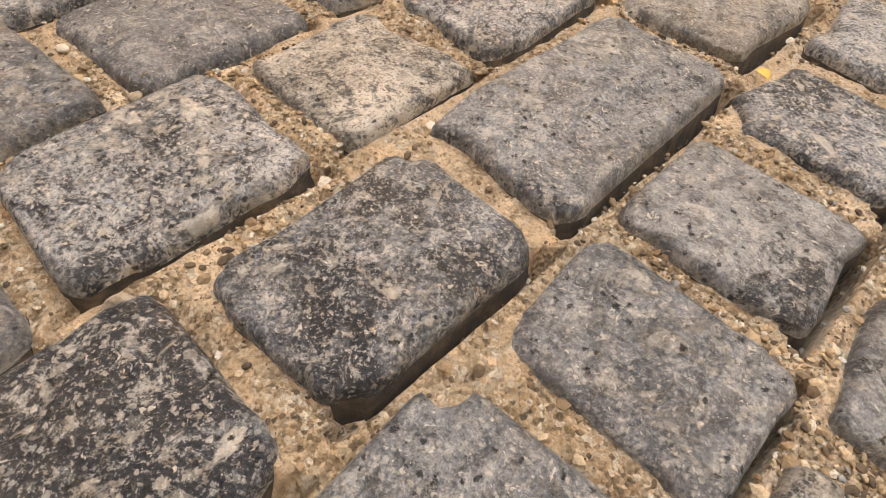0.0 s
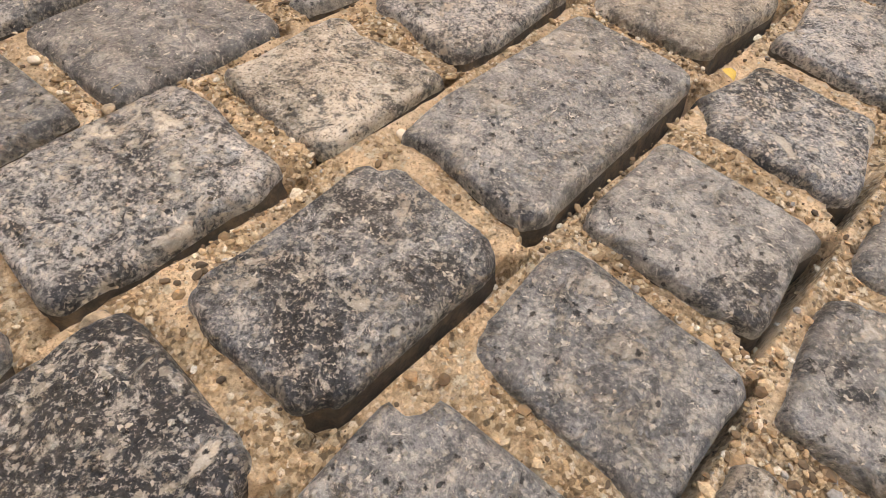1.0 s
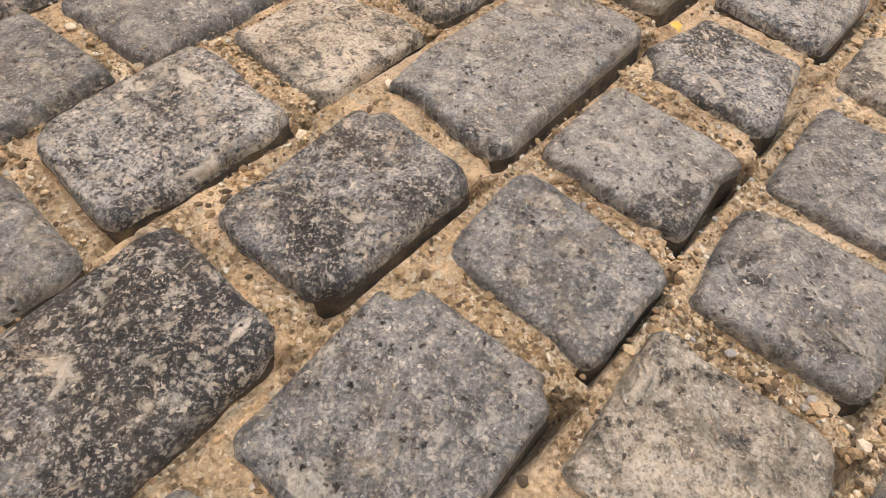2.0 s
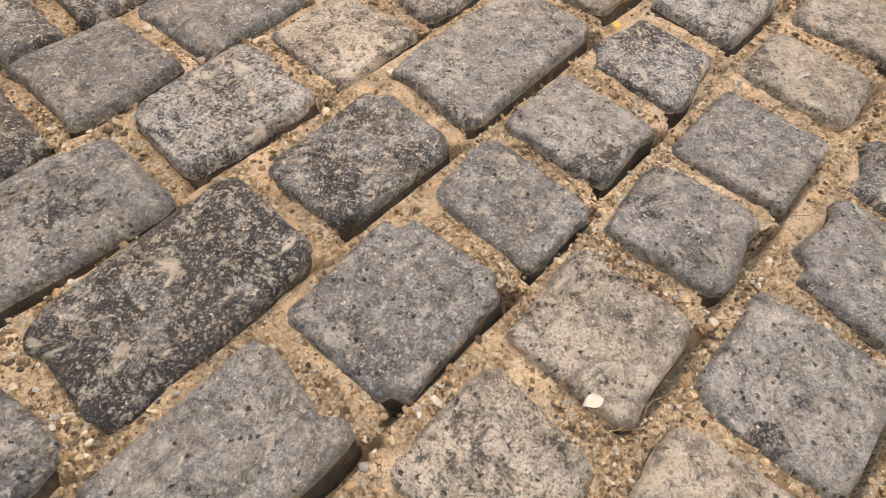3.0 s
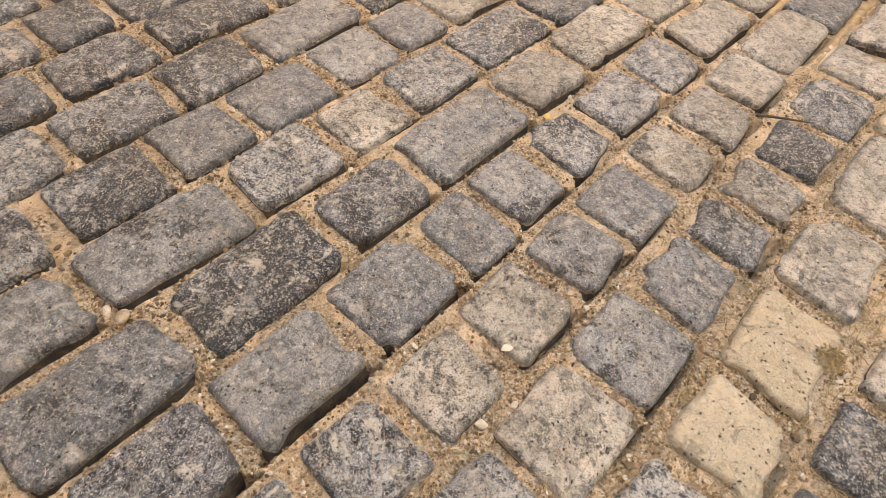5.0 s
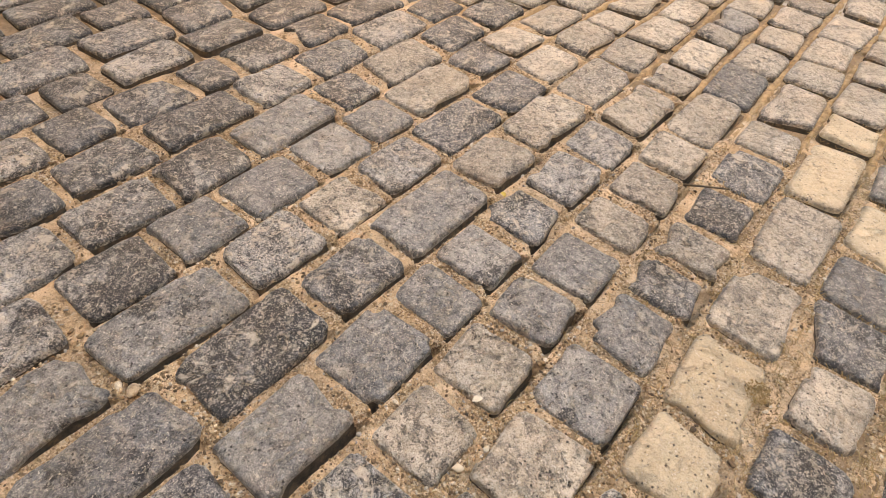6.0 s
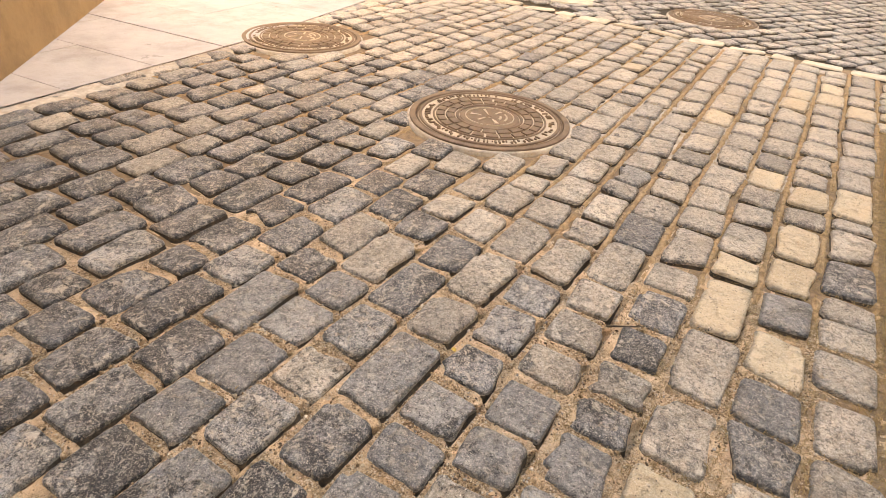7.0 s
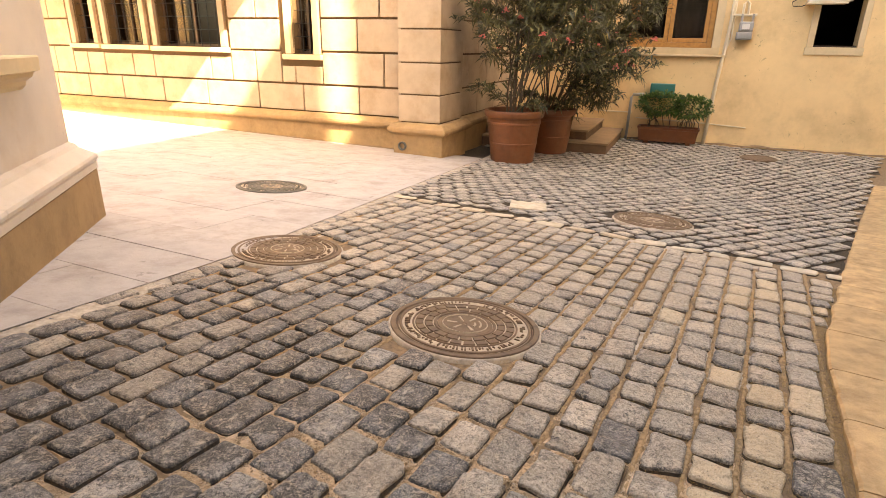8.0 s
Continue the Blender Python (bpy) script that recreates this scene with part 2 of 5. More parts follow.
M_PLINTH = plain_material("plinth_limestone", (0.34, 0.215, 0.105), 0.85, 0.25, 3.5, 80, 0.003, dirt=(0.20, 0.12, 0.05), dirt_amount=0.6)
M_SURROUND = plain_material("window_surround_stone", (0.64, 0.50, 0.31), 0.8, 0.12, 5, 100)
M_STUCCO = plain_material("cream_stucco", (0.80, 0.575, 0.31), 0.9, 0.14, 1.6, 140, 0.004, dirt=(0.46, 0.31, 0.165), dirt_amount=0.4, scuffs=0.6)
M_STUCCO_PINK = plain_material("pale_stucco", (0.62, 0.53, 0.435), 0.9, 0.10, 2.0, 140, 0.004, dirt=(0.50, 0.37, 0.25), dirt_amount=0.5, scuffs=0.4)
M_PLAIN = plain_material("plain_stucco", (0.62, 0.52, 0.38), 0.9, 0.1, 1.5, 100)
M_WOOD = plain_material("orange_varnished_wood", (0.50, 0.24, 0.07), 0.45, 0.3, 12, 120, 0.0008)
M_DARKWOOD = plain_material("dark_brown_wood", (0.06, 0.03, 0.015), 0.5, 0.3, 12, 120)
M_IRON = plain_material("black_iron", (0.02, 0.02, 0.02), 0.5, 0.2, 20, 200, metal=0.6)
M_CAST = plain_material("cast_iron_rusty", (0.17, 0.11, 0.068), 0.6, 0.35, 14, 220, 0.001, metal=0.25, dirt=(0.28, 0.20, 0.13), dirt_amount=0.4)
M_CAST_RIB = plain_material("cast_iron_dusty", (0.46, 0.37, 0.27), 0.5, 0.25, 20, 220, 0.0008, metal=0.2)
M_CASTGREY = plain_material("cast_iron_grey", (0.12, 0.115, 0.10), 0.55, 0.3, 14, 220, metal=0.4)
M_TERRACOTTA = plain_material("terracotta_plastic", (0.155, 0.047, 0.013), 0.6, 0.25, 6, 120, 0.001, dirt=(0.16, 0.075, 0.035), dirt_amount=0.5)
M_SOIL = plain_material("soil", (0.05, 0.035, 0.02), 0.95, 0.4, 30, 200, 0.01)
M_STEP = plain_material("step_stone", (0.13, 0.07, 0.034), 0.8, 0.25, 5, 110, 0.002, dirt=(0.26, 0.16, 0.08))
M_TREAD = plain_material("tread_stone", (0.30, 0.20, 0.115), 0.8, 0.2, 5, 110, 0.002, dirt=(0.22, 0.14, 0.07))
M_PIPE = plain_material("cream_painted_pipe", (0.70, 0.60, 0.43), 0.5, 0.1, 10, 120)
M_METER = plain_material("grey_meter_metal", (0.34, 0.33, 0.31), 0.45, 0.15, 15, 120, metal=0.3)
M_WHITE = plain_material("white_plastic", (0.75, 0.72, 0.66), 0.45, 0.06, 10, 120)
M_GREEN = plain_material("green_plastic", (0.015, 0.16, 0.14), 0.5, 0.12, 8, 120)
M_BARK = plain_material("oleander_bark", (0.10, 0.075, 0.05), 0.9, 0.3, 30, 200)
M_PINK = plain_material("pink_petals", (0.95, 0.25, 0.25), 0.6, 0.2, 30, 200)
# near-black room surfaces: the unlit depth is put into the colour
M_DARKROOM = plain_material("unlit_room_tone", (0.08, 0.05, 0.032), 0.9, 0.1)
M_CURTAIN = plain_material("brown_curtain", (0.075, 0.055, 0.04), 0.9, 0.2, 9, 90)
M_GLASS = glass_material("window_glass", (0.55, 0.54, 0.52))


def leaf_material(name, dark, light, pale):
    m = Nodes(name, 0.45)
    r = m.chance(True)
    c = m.ramp(r, [(0.0, dark), (0.6, light), (0.93, light), (1.0, pale)])
    c = m.mix(m.step(m.noise(60, 3), 0.4, 0.7), c, m.mix(0.3, c, dark))
    m.bsdf.inputs["Subsurface Weight"].default_value = 0.0
    return m.done(c)


# the palest oleander leaves carry yellowish highlights in their colour
M_OLEANDER = leaf_material("oleander_leaves", (0.014, 0.016, 0.005), (0.10, 0.095, 0.030), (0.42, 0.34, 0.15))
M_BUSH = leaf_material("bush_leaves", (0.025, 0.055, 0.012), (0.07, 0.15, 0.025), (0.16, 0.24, 0.05))


# ---------------------------------------------------------------- helpers
def mesh_of(name, verts, faces, material, smooth=False, flats=()):
    me = bpy.data.meshes.new(name)
    me.from_pydata([tuple(v) for v in verts], [], faces)
    me.materials.append(material)
    if smooth:
        me.polygons.foreach_set("use_smooth", [True] * len(me.polygons))
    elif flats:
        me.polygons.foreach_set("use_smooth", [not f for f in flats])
        me.materials.append(M_SHADED_SIDE)
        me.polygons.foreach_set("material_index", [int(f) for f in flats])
    me.update()
    return me


def part(name, bm, material, parent=None, label="", smooth=False, flats=()):
    """Links a bmesh, or a pair (verts, faces), as one mesh object under its thing."""
    if isinstance(bm, tuple):
        me = mesh_of(name, bm[0], bm[1], material, smooth, flats)
    else:
        bmesh.ops.recalc_face_normals(bm, faces=bm.faces)
        me = bpy.data.meshes.new(name)
        bm.to_mesh(me)
        bm.free()
        me.materials.append(material)
        if smooth:
            me.polygons.foreach_set("use_smooth", [True] * len(me.polygons))
    ob = new(name, me)
    if parent:
        ob.parent = parent
    if label:
        tagged(ob, label)
    return ob


def thing(name, m, label, category, group="", kind=""):
    ob = new(name)
    ob.empty_display_size = 0.1
    ob.matrix_world = m
    return tagged(ob, label, category, group, kind)


def add_box(bm, lo, hi, bevel=0.0, m=None):
    made = bmesh.ops.create_cube(bm, size=1.0)
    vs = made["verts"]
    for v in vs:
        v.co = Vector([lo[k] + (v.co[k] + 0.5) * (hi[k] - lo[k]) for k in range(3)])
    if bevel:
        es = list({e for v in vs for e in v.link_edges})
        out = bmesh.ops.bevel(bm, geom=es, offset=bevel, segments=2, affect="EDGES", profile=0.6)
        vs = list({v for f in out["faces"] for v in f.verts} | {v for v in vs if v.is_valid})
    if m is not None:
        bmesh.ops.transform(bm, matrix=m, verts=vs)
    return vs


def box(lo, hi, bevel=0.0):
    bm = bmesh.new()
    add_box(bm, lo, hi, bevel)
    return bm


def lathe(profile, n=40, wobble=0.0):
    """(verts, faces) of a profile of (radius, height) turned about z; a radius of 0 closes it."""
    verts, faces, rings = [], [], []
    for r, z in profile:
        if r < 1e-6:
            rings.append([len(verts)])
            verts.append((0, 0, z))
        else:
            rings.append(list(range(len(verts), len(verts) + n)))
            verts += [(r * math.cos(6.28318 * k / n), r * math.sin(6.28318 * k / n), z) for k in range(n)]
    for p, q in zip(rings, rings[1:]):
        for k in range(n):
            j = (k + 1) % n
            if len(p) == 1 and len(q) == 1:
                continue
            if len(p) == 1:
                faces.append((p[0], q[k], q[j]))
            elif len(q) == 1:
                faces.append((p[k], p[j], q[0]))
            else:
                faces.append((p[k], p[j], q[j], q[k]))
    return verts, faces


def tube(points, radius, n=8, taper=1.0):
    """(verts, faces) of a round bar along points."""
    verts, faces = [], []
    pts = [Vector(p) for p in points]
    for k, p in enumerate(pts):
        d = (pts[min(k + 1, len(pts) - 1)] - pts[max(k - 1, 0)]).normalized()
        side = d.cross(Vector((0.3, 0.2, 1.0)) if abs(d.z) < 0.9 else Vector((1, 0.1, 0))).normalized()
        up = side.cross(d)
        r = radius * (1 + (taper - 1) * k / (len(pts) - 1))
        verts += [p + side * (r * math.cos(6.28318 * j / n)) + up * (r * math.sin(6.28318 * j / n)) for j in range(n)]
        if k:
            o = (k - 1) * n
            faces += [(o + j, o + (j + 1) % n, o + n + (j + 1) % n, o + n + j) for j in range(n)]
    faces += [tuple(range(n - 1, -1, -1)), tuple(range((len(pts) - 1) * n, len(pts) * n))]
    return verts, faces


def join(*pieces):
    verts, faces = [], []
    for v, f in pieces:
        o = len(verts)
        verts += list(v)
        faces += [tuple(o + k for k in face) for face in f]
    return verts, faces


def moulding(path, profile):
    """(verts, faces) of a profile of (out, height) drawn along a plan path, mitred, out to the path's right hand."""
    n, verts, faces = len(profile), [], []
    pts = [Vector(p) for p in path]
    for k, p in enumerate(pts):
        ns = []
        for q, r in ((k - 1, k), (k, k + 1)):
            if q >= 0 and r < len(pts):
                d = (pts[r] - pts[q]).normalized()
                ns.append(Vector((d.y, -d.x)))
        m = sum(ns, Vector((0, 0)))
        m = m / m.length_squared * 2 if len(ns) == 2 else ns[0]
        if len(ns) == 2:
            m = (ns[0] + ns[1]) / (1 + ns[0].dot(ns[1]))
        verts += [(p.x + m.x * o, p.y + m.y * o, z) for o, z in profile]
        if k:
            a = (k - 1) * n
            faces += [(a + j, a + n + j, a + n + j + 1, a + j + 1) for j in range(n - 1)]
    faces += [tuple(range(n)), tuple(range((len(pts) - 1) * n + n - 1, (len(pts) - 1) * n - 1, -1))]
    return verts, faces


def pierced_wall(x0, x1, z0, z1, y, thick, holes):
    """(verts, faces) of a wall in the plane y..y+thick with rectangular openings (xa, xb, za, zb) cut through it."""
    xs = sorted({x0, x1, *[h[0] for h in holes], *[h[1] for h in holes]})
    zs = sorted({z0, z1, *[h[2] for h in holes], *[h[3] for h in holes]})
    open_cell = {}
    for i in range(len(xs) - 1):
        for k in range(len(zs) - 1):
            cx, cz = (xs[i] + xs[i + 1]) / 2, (zs[k] + zs[k + 1]) / 2
            open_cell[i, k] = any(h[0] < cx < h[1] and h[2] < cz < h[3] for h in holes)
    verts, faces, seen = [], [], {}

    def at(*p):
        if p not in seen:
            seen[p] = len(verts)
            verts.append(p)
        return seen[p]

    for (i, k), is_open in open_cell.items():
        if is_open:
            continue
        a, b, c, d = xs[i], xs[i + 1], zs[k], zs[k + 1]
        q = y + thick
        faces.append((at(a, y, c), at(b, y, c), at(b, y, d), at(a, y, d)))
        faces.append((at(a, q, d), at(b, q, d), at(b, q, c), at(a, q, c)))
        if open_cell.get((i - 1, k), True):
            faces.append((at(a, y, d), at(a, q, d), at(a, q, c), at(a, y, c)))
        if open_cell.get((i + 1, k), True):
            faces.append((at(b, y, c), at(b, q, c), at(b, q, d), at(b, y, d)))
        if open_cell.get((i, k - 1), True):
            faces.append((at(a, q, c), at(b, q, c), at(b, y, c), at(a, y, c)))
        if open_cell.get((i, k + 1), True):
            faces.append((at(a, y, d), at(b, y, d), at(b, q, d), at(a, q, d)))
    return verts, faces


# ---------------------------------------------------------------- the lie of the land
COURSE = radians(49.24)
DU = Vector((math.cos(COURSE), math.sin(COURSE)))
DV = Vector((math.sin(COURSE), -math.cos(COURSE)))
FLAT = -0.72                       # the yard in front of the steps is level
SLOPE3 = SLOPE.to_3x3()


def land(x, y):
    """Height of the street at a plan place: the sloping plane, easing out into the level yard."""
    p = -(SLOPE3.col[2].x * x + SLOPE3.col[2].y * y) / SLOPE3.col[2].z
    p = 0.5 * (p + FLAT + math.sqrt((p - FLAT) ** 2 + 0.0004))
    return 0.5 * (p + 0.5 - math.sqrt((p - 0.5) ** 2 + 0.0004))


def on_street(u, v, h=0.0):
    """World place of a spot given along and across the paving courses, h above the street."""
    g = DU * u + DV * v
    p = SLOPE3 @ Vector((g.x, g.y, 0))
    z = land(p.x, p.y)
    return Vector((p.x, p.y, z)) + SLOPE3.col[2] * h


def uv_of(x, y):
    """Along and across the courses, for a place in the street's own axes."""
    return Vector((x, y)).dot(DU), Vector((x, y)).dot(DV)


def street_pose(u, v, h=0.0, turn=0.0):
    p = on_street(u, v, h)
    e = on_street(u + 0.05, v, h) - p
    s = on_street(u, v - 0.05, h) - p
    x = e.normalized()
    z = x.cross(s).normalized()
    m = Matrix((x, z.cross(x), z)).transposed().to_4x4()
    m.translation = p
    return m @ pose(0, 0, 0, 0, 0, turn)


def course_v(i, u):
    bulge = 0.008 * max(0, i - 2) * math.exp(-(u - 0.4) ** 2 / 0.5) + (0.003 * math.exp(-u * u / 0.5) if i >= 0 else 0.0)
    return -0.155 + 0.1465 * i + u * (-0.046 + 0.004 * max(i, 0)) + bulge


BORDER_U = 4.50
PAVE_LINE = [(-2.3, 0.6), (-1.406, 1.962), (-0.677, 3.065), (2.205, 8.541), (3.2, 10.4)]   # edge of the pale paving


def on_paving(u, v, margin=0.0):
    g = DU * u + DV * v
    if g.y < PAVE_LINE[0][1]:
        return g.x < PAVE_LINE[0][0] + margin
    for (xa, ya), (xb, yb) in zip(PAVE_LINE, PAVE_LINE[1:]):
        if ya <= g.y <= yb:
            return g.x < xa + (xb - xa) * (g.y - ya) / (yb - ya) + margin
    return False


def kerb_v(u):
    if u < 0.3:
        return 0.84
    return 0.80 - 0.03 * min(1, max(0, (u - 1.8) / 0.9)) + 0.10 * max(0, u - 2.9) ** 1.1


MANHOLES = [(0.650, 2.0, 0.373), (-0.316, 3.29, 0.365), (3.12, 4.53, 0.375)]


def in_manhole(u, v, reach=0.05):
    g = DU * u + DV * v
    return any((g - Vector((x, y))).length < r + reach for x, y, r in MANHOLES)


# cross joints of the courses, as distances along each course
JOINTS = {}


def course(i, *joints):
    JOINTS[i] = joints


course(-5, 0.446, 0.645, 0.819, 1.068)
course(-4, -0.075, 0.125, 0.375, 0.564, 0.78, 1.029, 1.197)
course(-3, -0.124, 0.067, 0.255, 0.512, 0.665, 0.921, 1.121, 1.338)
course(-2, -0.207, -0.02, 0.133, 0.321, 0.48, 0.629, 0.88, 1.041, 1.234, 1.468)
course(-1, -0.415, -0.212, 0.03, 0.219, 0.38, 0.565, 0.802, 1.004, 1.209, 1.421)
course(0, -0.398, -0.158, 0.092, 0.282, 0.543, 0.731, 0.993, 1.238, 1.432, 1.657, 1.865, 2.066)
course(1, -0.36, -0.185, 0.01, 0.191, 0.315, 0.46, 0.614, 0.799, 0.959, 1.218, 1.378, 1.605, 1.742, 1.919, 2.086, 2.297, 2.491, 2.732, 2.985, 3.205, 3.47, 3.791)
course(2, -0.16, -0.017, 0.131, 0.281, 0.425, 0.58, 0.73, 0.886, 1.051, 1.301, 1.528, 1.712, 1.913, 2.115, 2.28, 2.5, 2.715, 2.944, 3.267, 3.529, 3.803)
course(3, -0.11, 0.038, 0.204, 0.364, 0.511, 0.64, 0.772, 0.942, 1.135, 1.292, 1.563, 1.742, 1.94, 2.217, 2.44, 2.65, 2.863, 3.056, 3.314, 3.603, 3.871)
course(4, 0.04, 0.188, 0.344, 0.538, 0.767, 1.027, 1.327, 1.491, 1.734, 1.897, 2.094, 2.309, 2.519, 2.736, 3.006, 3.26, 3.525, 3.726, 3.979, 4.246)
course(5, 0.15, 0.30, 0.447, 0.607, 0.767, 0.929, 1.145, 1.374, 1.573, 1.85, 2.013, 2.219, 2.424, 2.619, 2.825, 3.079, 3.292, 3.531, 3.771, 4.041)
course(6, 1.697, 1.922, 2.024, 2.32, 2.545, 2.75, 2.956, 3.13, 3.375, 3.641, 3.873, 4.133)


def lay_courses():
    """Every stone of the street as (course, u, v, length, width)."""
    rng = random.Random(11)
    stones = []
    for i in range(-19, 7):
        js = list(JOINTS.get(i, (0.2 + rng.uniform(-0.1, 0.1),)))
        while js[0] > -1.5:
            js.insert(0, js[0] - rng.choice((0.145, 0.165, 0.19, 0.21, 0.235)))
        while js[-1] < BORDER_U - 0.22:
            js.append(js[-1] + rng.choice((0.15, 0.17, 0.2, 0.22, 0.24)))
        js[-1] = BORDER_U - 0.07
        for a, b in zip(js, js[1:]):
            u = (a + b) / 2
            v = course_v(i, u) + rng.uniform(-0.003, 0.003)
            if b - a < 0.05 or in_manhole(u, v, 0.02) or on_paving(u, v, -0.06):
                continue
            if v + 0.05 > kerb_v(u):
                continue
            near = math.exp(-(u * u + v * v) / 0.8)          # the joints are wider at the near end of the street
            gap = rng.uniform(0.016, 0.027) - 0.001 * near
            wide = (0.130 if i > -2 else 0.134) + 0.001 * near + rng.uniform(-0.007, 0.005) + (0.0035 * u if i > 1 and u > 0 else 0.0)
            stones.append((i, u, v, b - a - gap, wide))
    u = 1.2
    while u < BORDER_U - 0.25:                     # cut stones that fill the wedge along the pavement
        long = rng.choice((0.15, 0.18, 0.21))
        mid = u + long / 2
        lo, hi = course_v(6, mid) + 0.085, kerb_v(mid) - 0.016
        if hi - lo > 0.04:
            stones.append((7, mid, (lo + hi) / 2, long - rng.uniform(0.016, 0.026), min(0.14, hi - lo)))
        u += long
    return stones


STONES = lay_courses()
BY_COURSE = {}
for s in STONES:
    BY_COURSE.setdefault(s[0], []).append(s)


def in_joint(u, v, margin=0.0):
    """Whether a spot lies between the stones."""
    for i in range(-19, 8):
        if abs(v - course_v(i, u)) < 0.075:
            for _, su, sv, sl, sw in BY_COURSE.get(i, ()):
                if abs(u - su) < sl / 2 + margin and abs(v - sv) < sw / 2 + margin:
                    return False
    return True


def stone_gap(u, v):
    """How far a spot lies from the nearest stone, and whether it is just below that stone's lower side."""
    best, below = 0.05, False
    i0 = round((v + 0.155 + u * 0.044) / 0.1465)
    for i in (i0 - 1, i0, i0 + 1):
        for _, su, sv, sl, sw in BY_COURSE.get(i, ()):
            du = abs(u - su) - sl / 2
            if du < 0.05:
                dv = abs(v - sv) - sw / 2
                gap = max(du, dv) if du < 0 or dv < 0 else math.hypot(du, dv)
                if gap < best:
                    best, below = gap, v > sv and dv > du
    return max(0.0, best), below


def sand_height(u, v):
    """Sand heaped between the stones, with an open seam along their lower side."""
    gap, below = stone_gap(u, v)
    seam = max(0.0, 0.8 - 1.8 * max(0.0, v) + 1.3 * noise.noise((u * 6, v * 6, 11.0)))
    h = -0.0085 - 0.003 * max(0.0, 1 - gap / 0.008) - (0.045 * min(1.0, seam) * max(0.0, 1 - gap / 0.0075) ** 0.5 if below else 0.0)
    return h + 0.006 * noise.noise((u * 14, v * 14, 3.0)) + 0.003 * noise.noise((u * 60, v * 60, 5.0)) + 0.0016 * noise.noise((u * 160, v * 160, 1.0))


# ---------------------------------------------------------------- ground sheet
def graded(lo, dense_lo, dense_hi, hi, fine, mid, mid_reach):
    xs = list(np.arange(dense_lo, dense_hi, fine))
    step = mid
    x = xs[-1]
    while x < hi:
        x += step
        xs.append(min(x, hi))
        if x > dense_hi + mid_reach:
            step *= 1.35
    step, x = mid, xs[0]
    while x > lo:
        x -= step
        xs.insert(0, max(x, lo))
        if x < dense_lo - mid_reach:
            step *= 1.35
    return xs


def build_ground():
    us = graded(-70, -0.75, 1.25, 90, 0.008, 0.06, 4.0)
    vs = graded(-70, -0.95, 0.95, 70, 0.003, 0.06, 3.0)
    verts, faces = [], []
    for v in vs:
        i = round((v + 0.155 + 0.046 * 0.3) / 0.1465)
        for u in us:
            near = -0.8 < u < 1.3 and -1.0 < v < 1.0
            h = -0.0205 if u < 4.6 else -0.027
            if near:
                h = sand_height(u, v)
            p = on_street(u, v, h)
            verts.append(p)
    n = len(us)
    for a in range(len(vs) - 1):
        for b in range(n - 1):
            o = a * n + b
            faces.append((o, o + n, o + n + 1, o + 1))
    me = mesh_of("ground", verts, faces, M_SAND, True)
    me.materials.append(M_EARTH)
    me.materials.append(M_SOIL)
    me.materials.append(M_MORTAR)
    kinds = []
    for a in range(len(vs) - 1):
        for b in range(n - 1):
            u, v = us[b], vs[a]
            wander = 0.35 * noise.noise((u * 3, v * 3, 0.0)) + 0.45 * noise.noise((u * 23, v * 23, 4.0)) + 0.3 * noise.noise((u * 70, v * 70, 4.0))
            kinds.append(2 if u > 4.62 and v < kerb_v(u) - 0.02 else 3 if 2.1 < u < 4.6 and v < 0.5 and noise.noise((u * 1.1, v * 1.4, 7.0)) + 0.4 * noise.noise((u * 4, v * 4, 2.0)) > -0.05 else 1 if max(u - 1.35, v - 0.72, -v - 1.25) + wander > 0 else 0)
    me.polygons.foreach_set("material_index", kinds)
    return tagged(new("ground", me), "sandy tan earth showing in the joints between cobbles", "ground", kind="structure")


GROUND = build_ground()
# ---------------------------------------------------------------- large structure: buildings round the yard
YARD = Matrix(((0.8387, 0.5446, 0, 1.70), (-0.5446, 0.8387, 0, 8.77), (0, 0, 1, 0), (0, 0, 0, 1)))   # x along the facade, y into it
LANE = Matrix(((-0.1, -0.995, 0, -1.748), (0.995, -0.1, 0, 4.12), (0, 0, 1, 0), (0, 0, 0, 1)))       # x along the near house, y into it


def yard_of(p):
    q = YARD.inverted() @ Vector((p.x, p.y, 0))
    return q.x, q.y


def structure(name, geometry, material, m, label, category="wall", smooth=False):
    ob = part(name, geometry, material, smooth=smooth)
    ob.matrix_world = m
    return tagged(ob, label, category, kind="structure")


# -- sandstone palace with rusticated blocks
F1 = 0.53
COURSES_Z = (-0.08, 0.42, 1.0, 1.56, 2.13, 2.70, 3.27)
TALL = ((-9.03, -8.46, 1.06, 2.75), (-8.05, -7.0, 1.05, 2.75), (-6.6, -4.93, 1.04, 2.75))
SLIT = (-3.27, -2.78, 0.95, 2.75)
palace_wall = structure("wall_palace", pierced_wall(-16, -0.80, -1.2, 7.0, F1 + 0.045, 0.4, [*TALL, SLIT]), M_JOINT, YARD,
                        "golden limestone facade with deep joints between the blocks")


def block(parent, lo, hi, bevel=0.012):
    part("stone_block", box(lo, hi, bevel), M_BLOCK, parent)


def free_spans(x0, x1, z0, z1, holes):
    """The pieces (xa, xb, top) of a course between x0 and x1 that no opening takes up."""
    spans = [(x0, x1, z1)]
    for a, b, c, d in holes:
        if d <= z0 + 0.06 or c >= z1 - 0.03:
            continue
        nxt = []
        for p, q, top in spans:
            if b <= p or a >= q:
                nxt.append((p, q, top))
            else:
                nxt += [(e, f, top) for e, f in ((p, a), (b, q)) if f - e > 0.08]
                if c > z0 + 0.15:
                    nxt.append((max(a, p), min(b, q), c))
        spans = nxt
    return spans


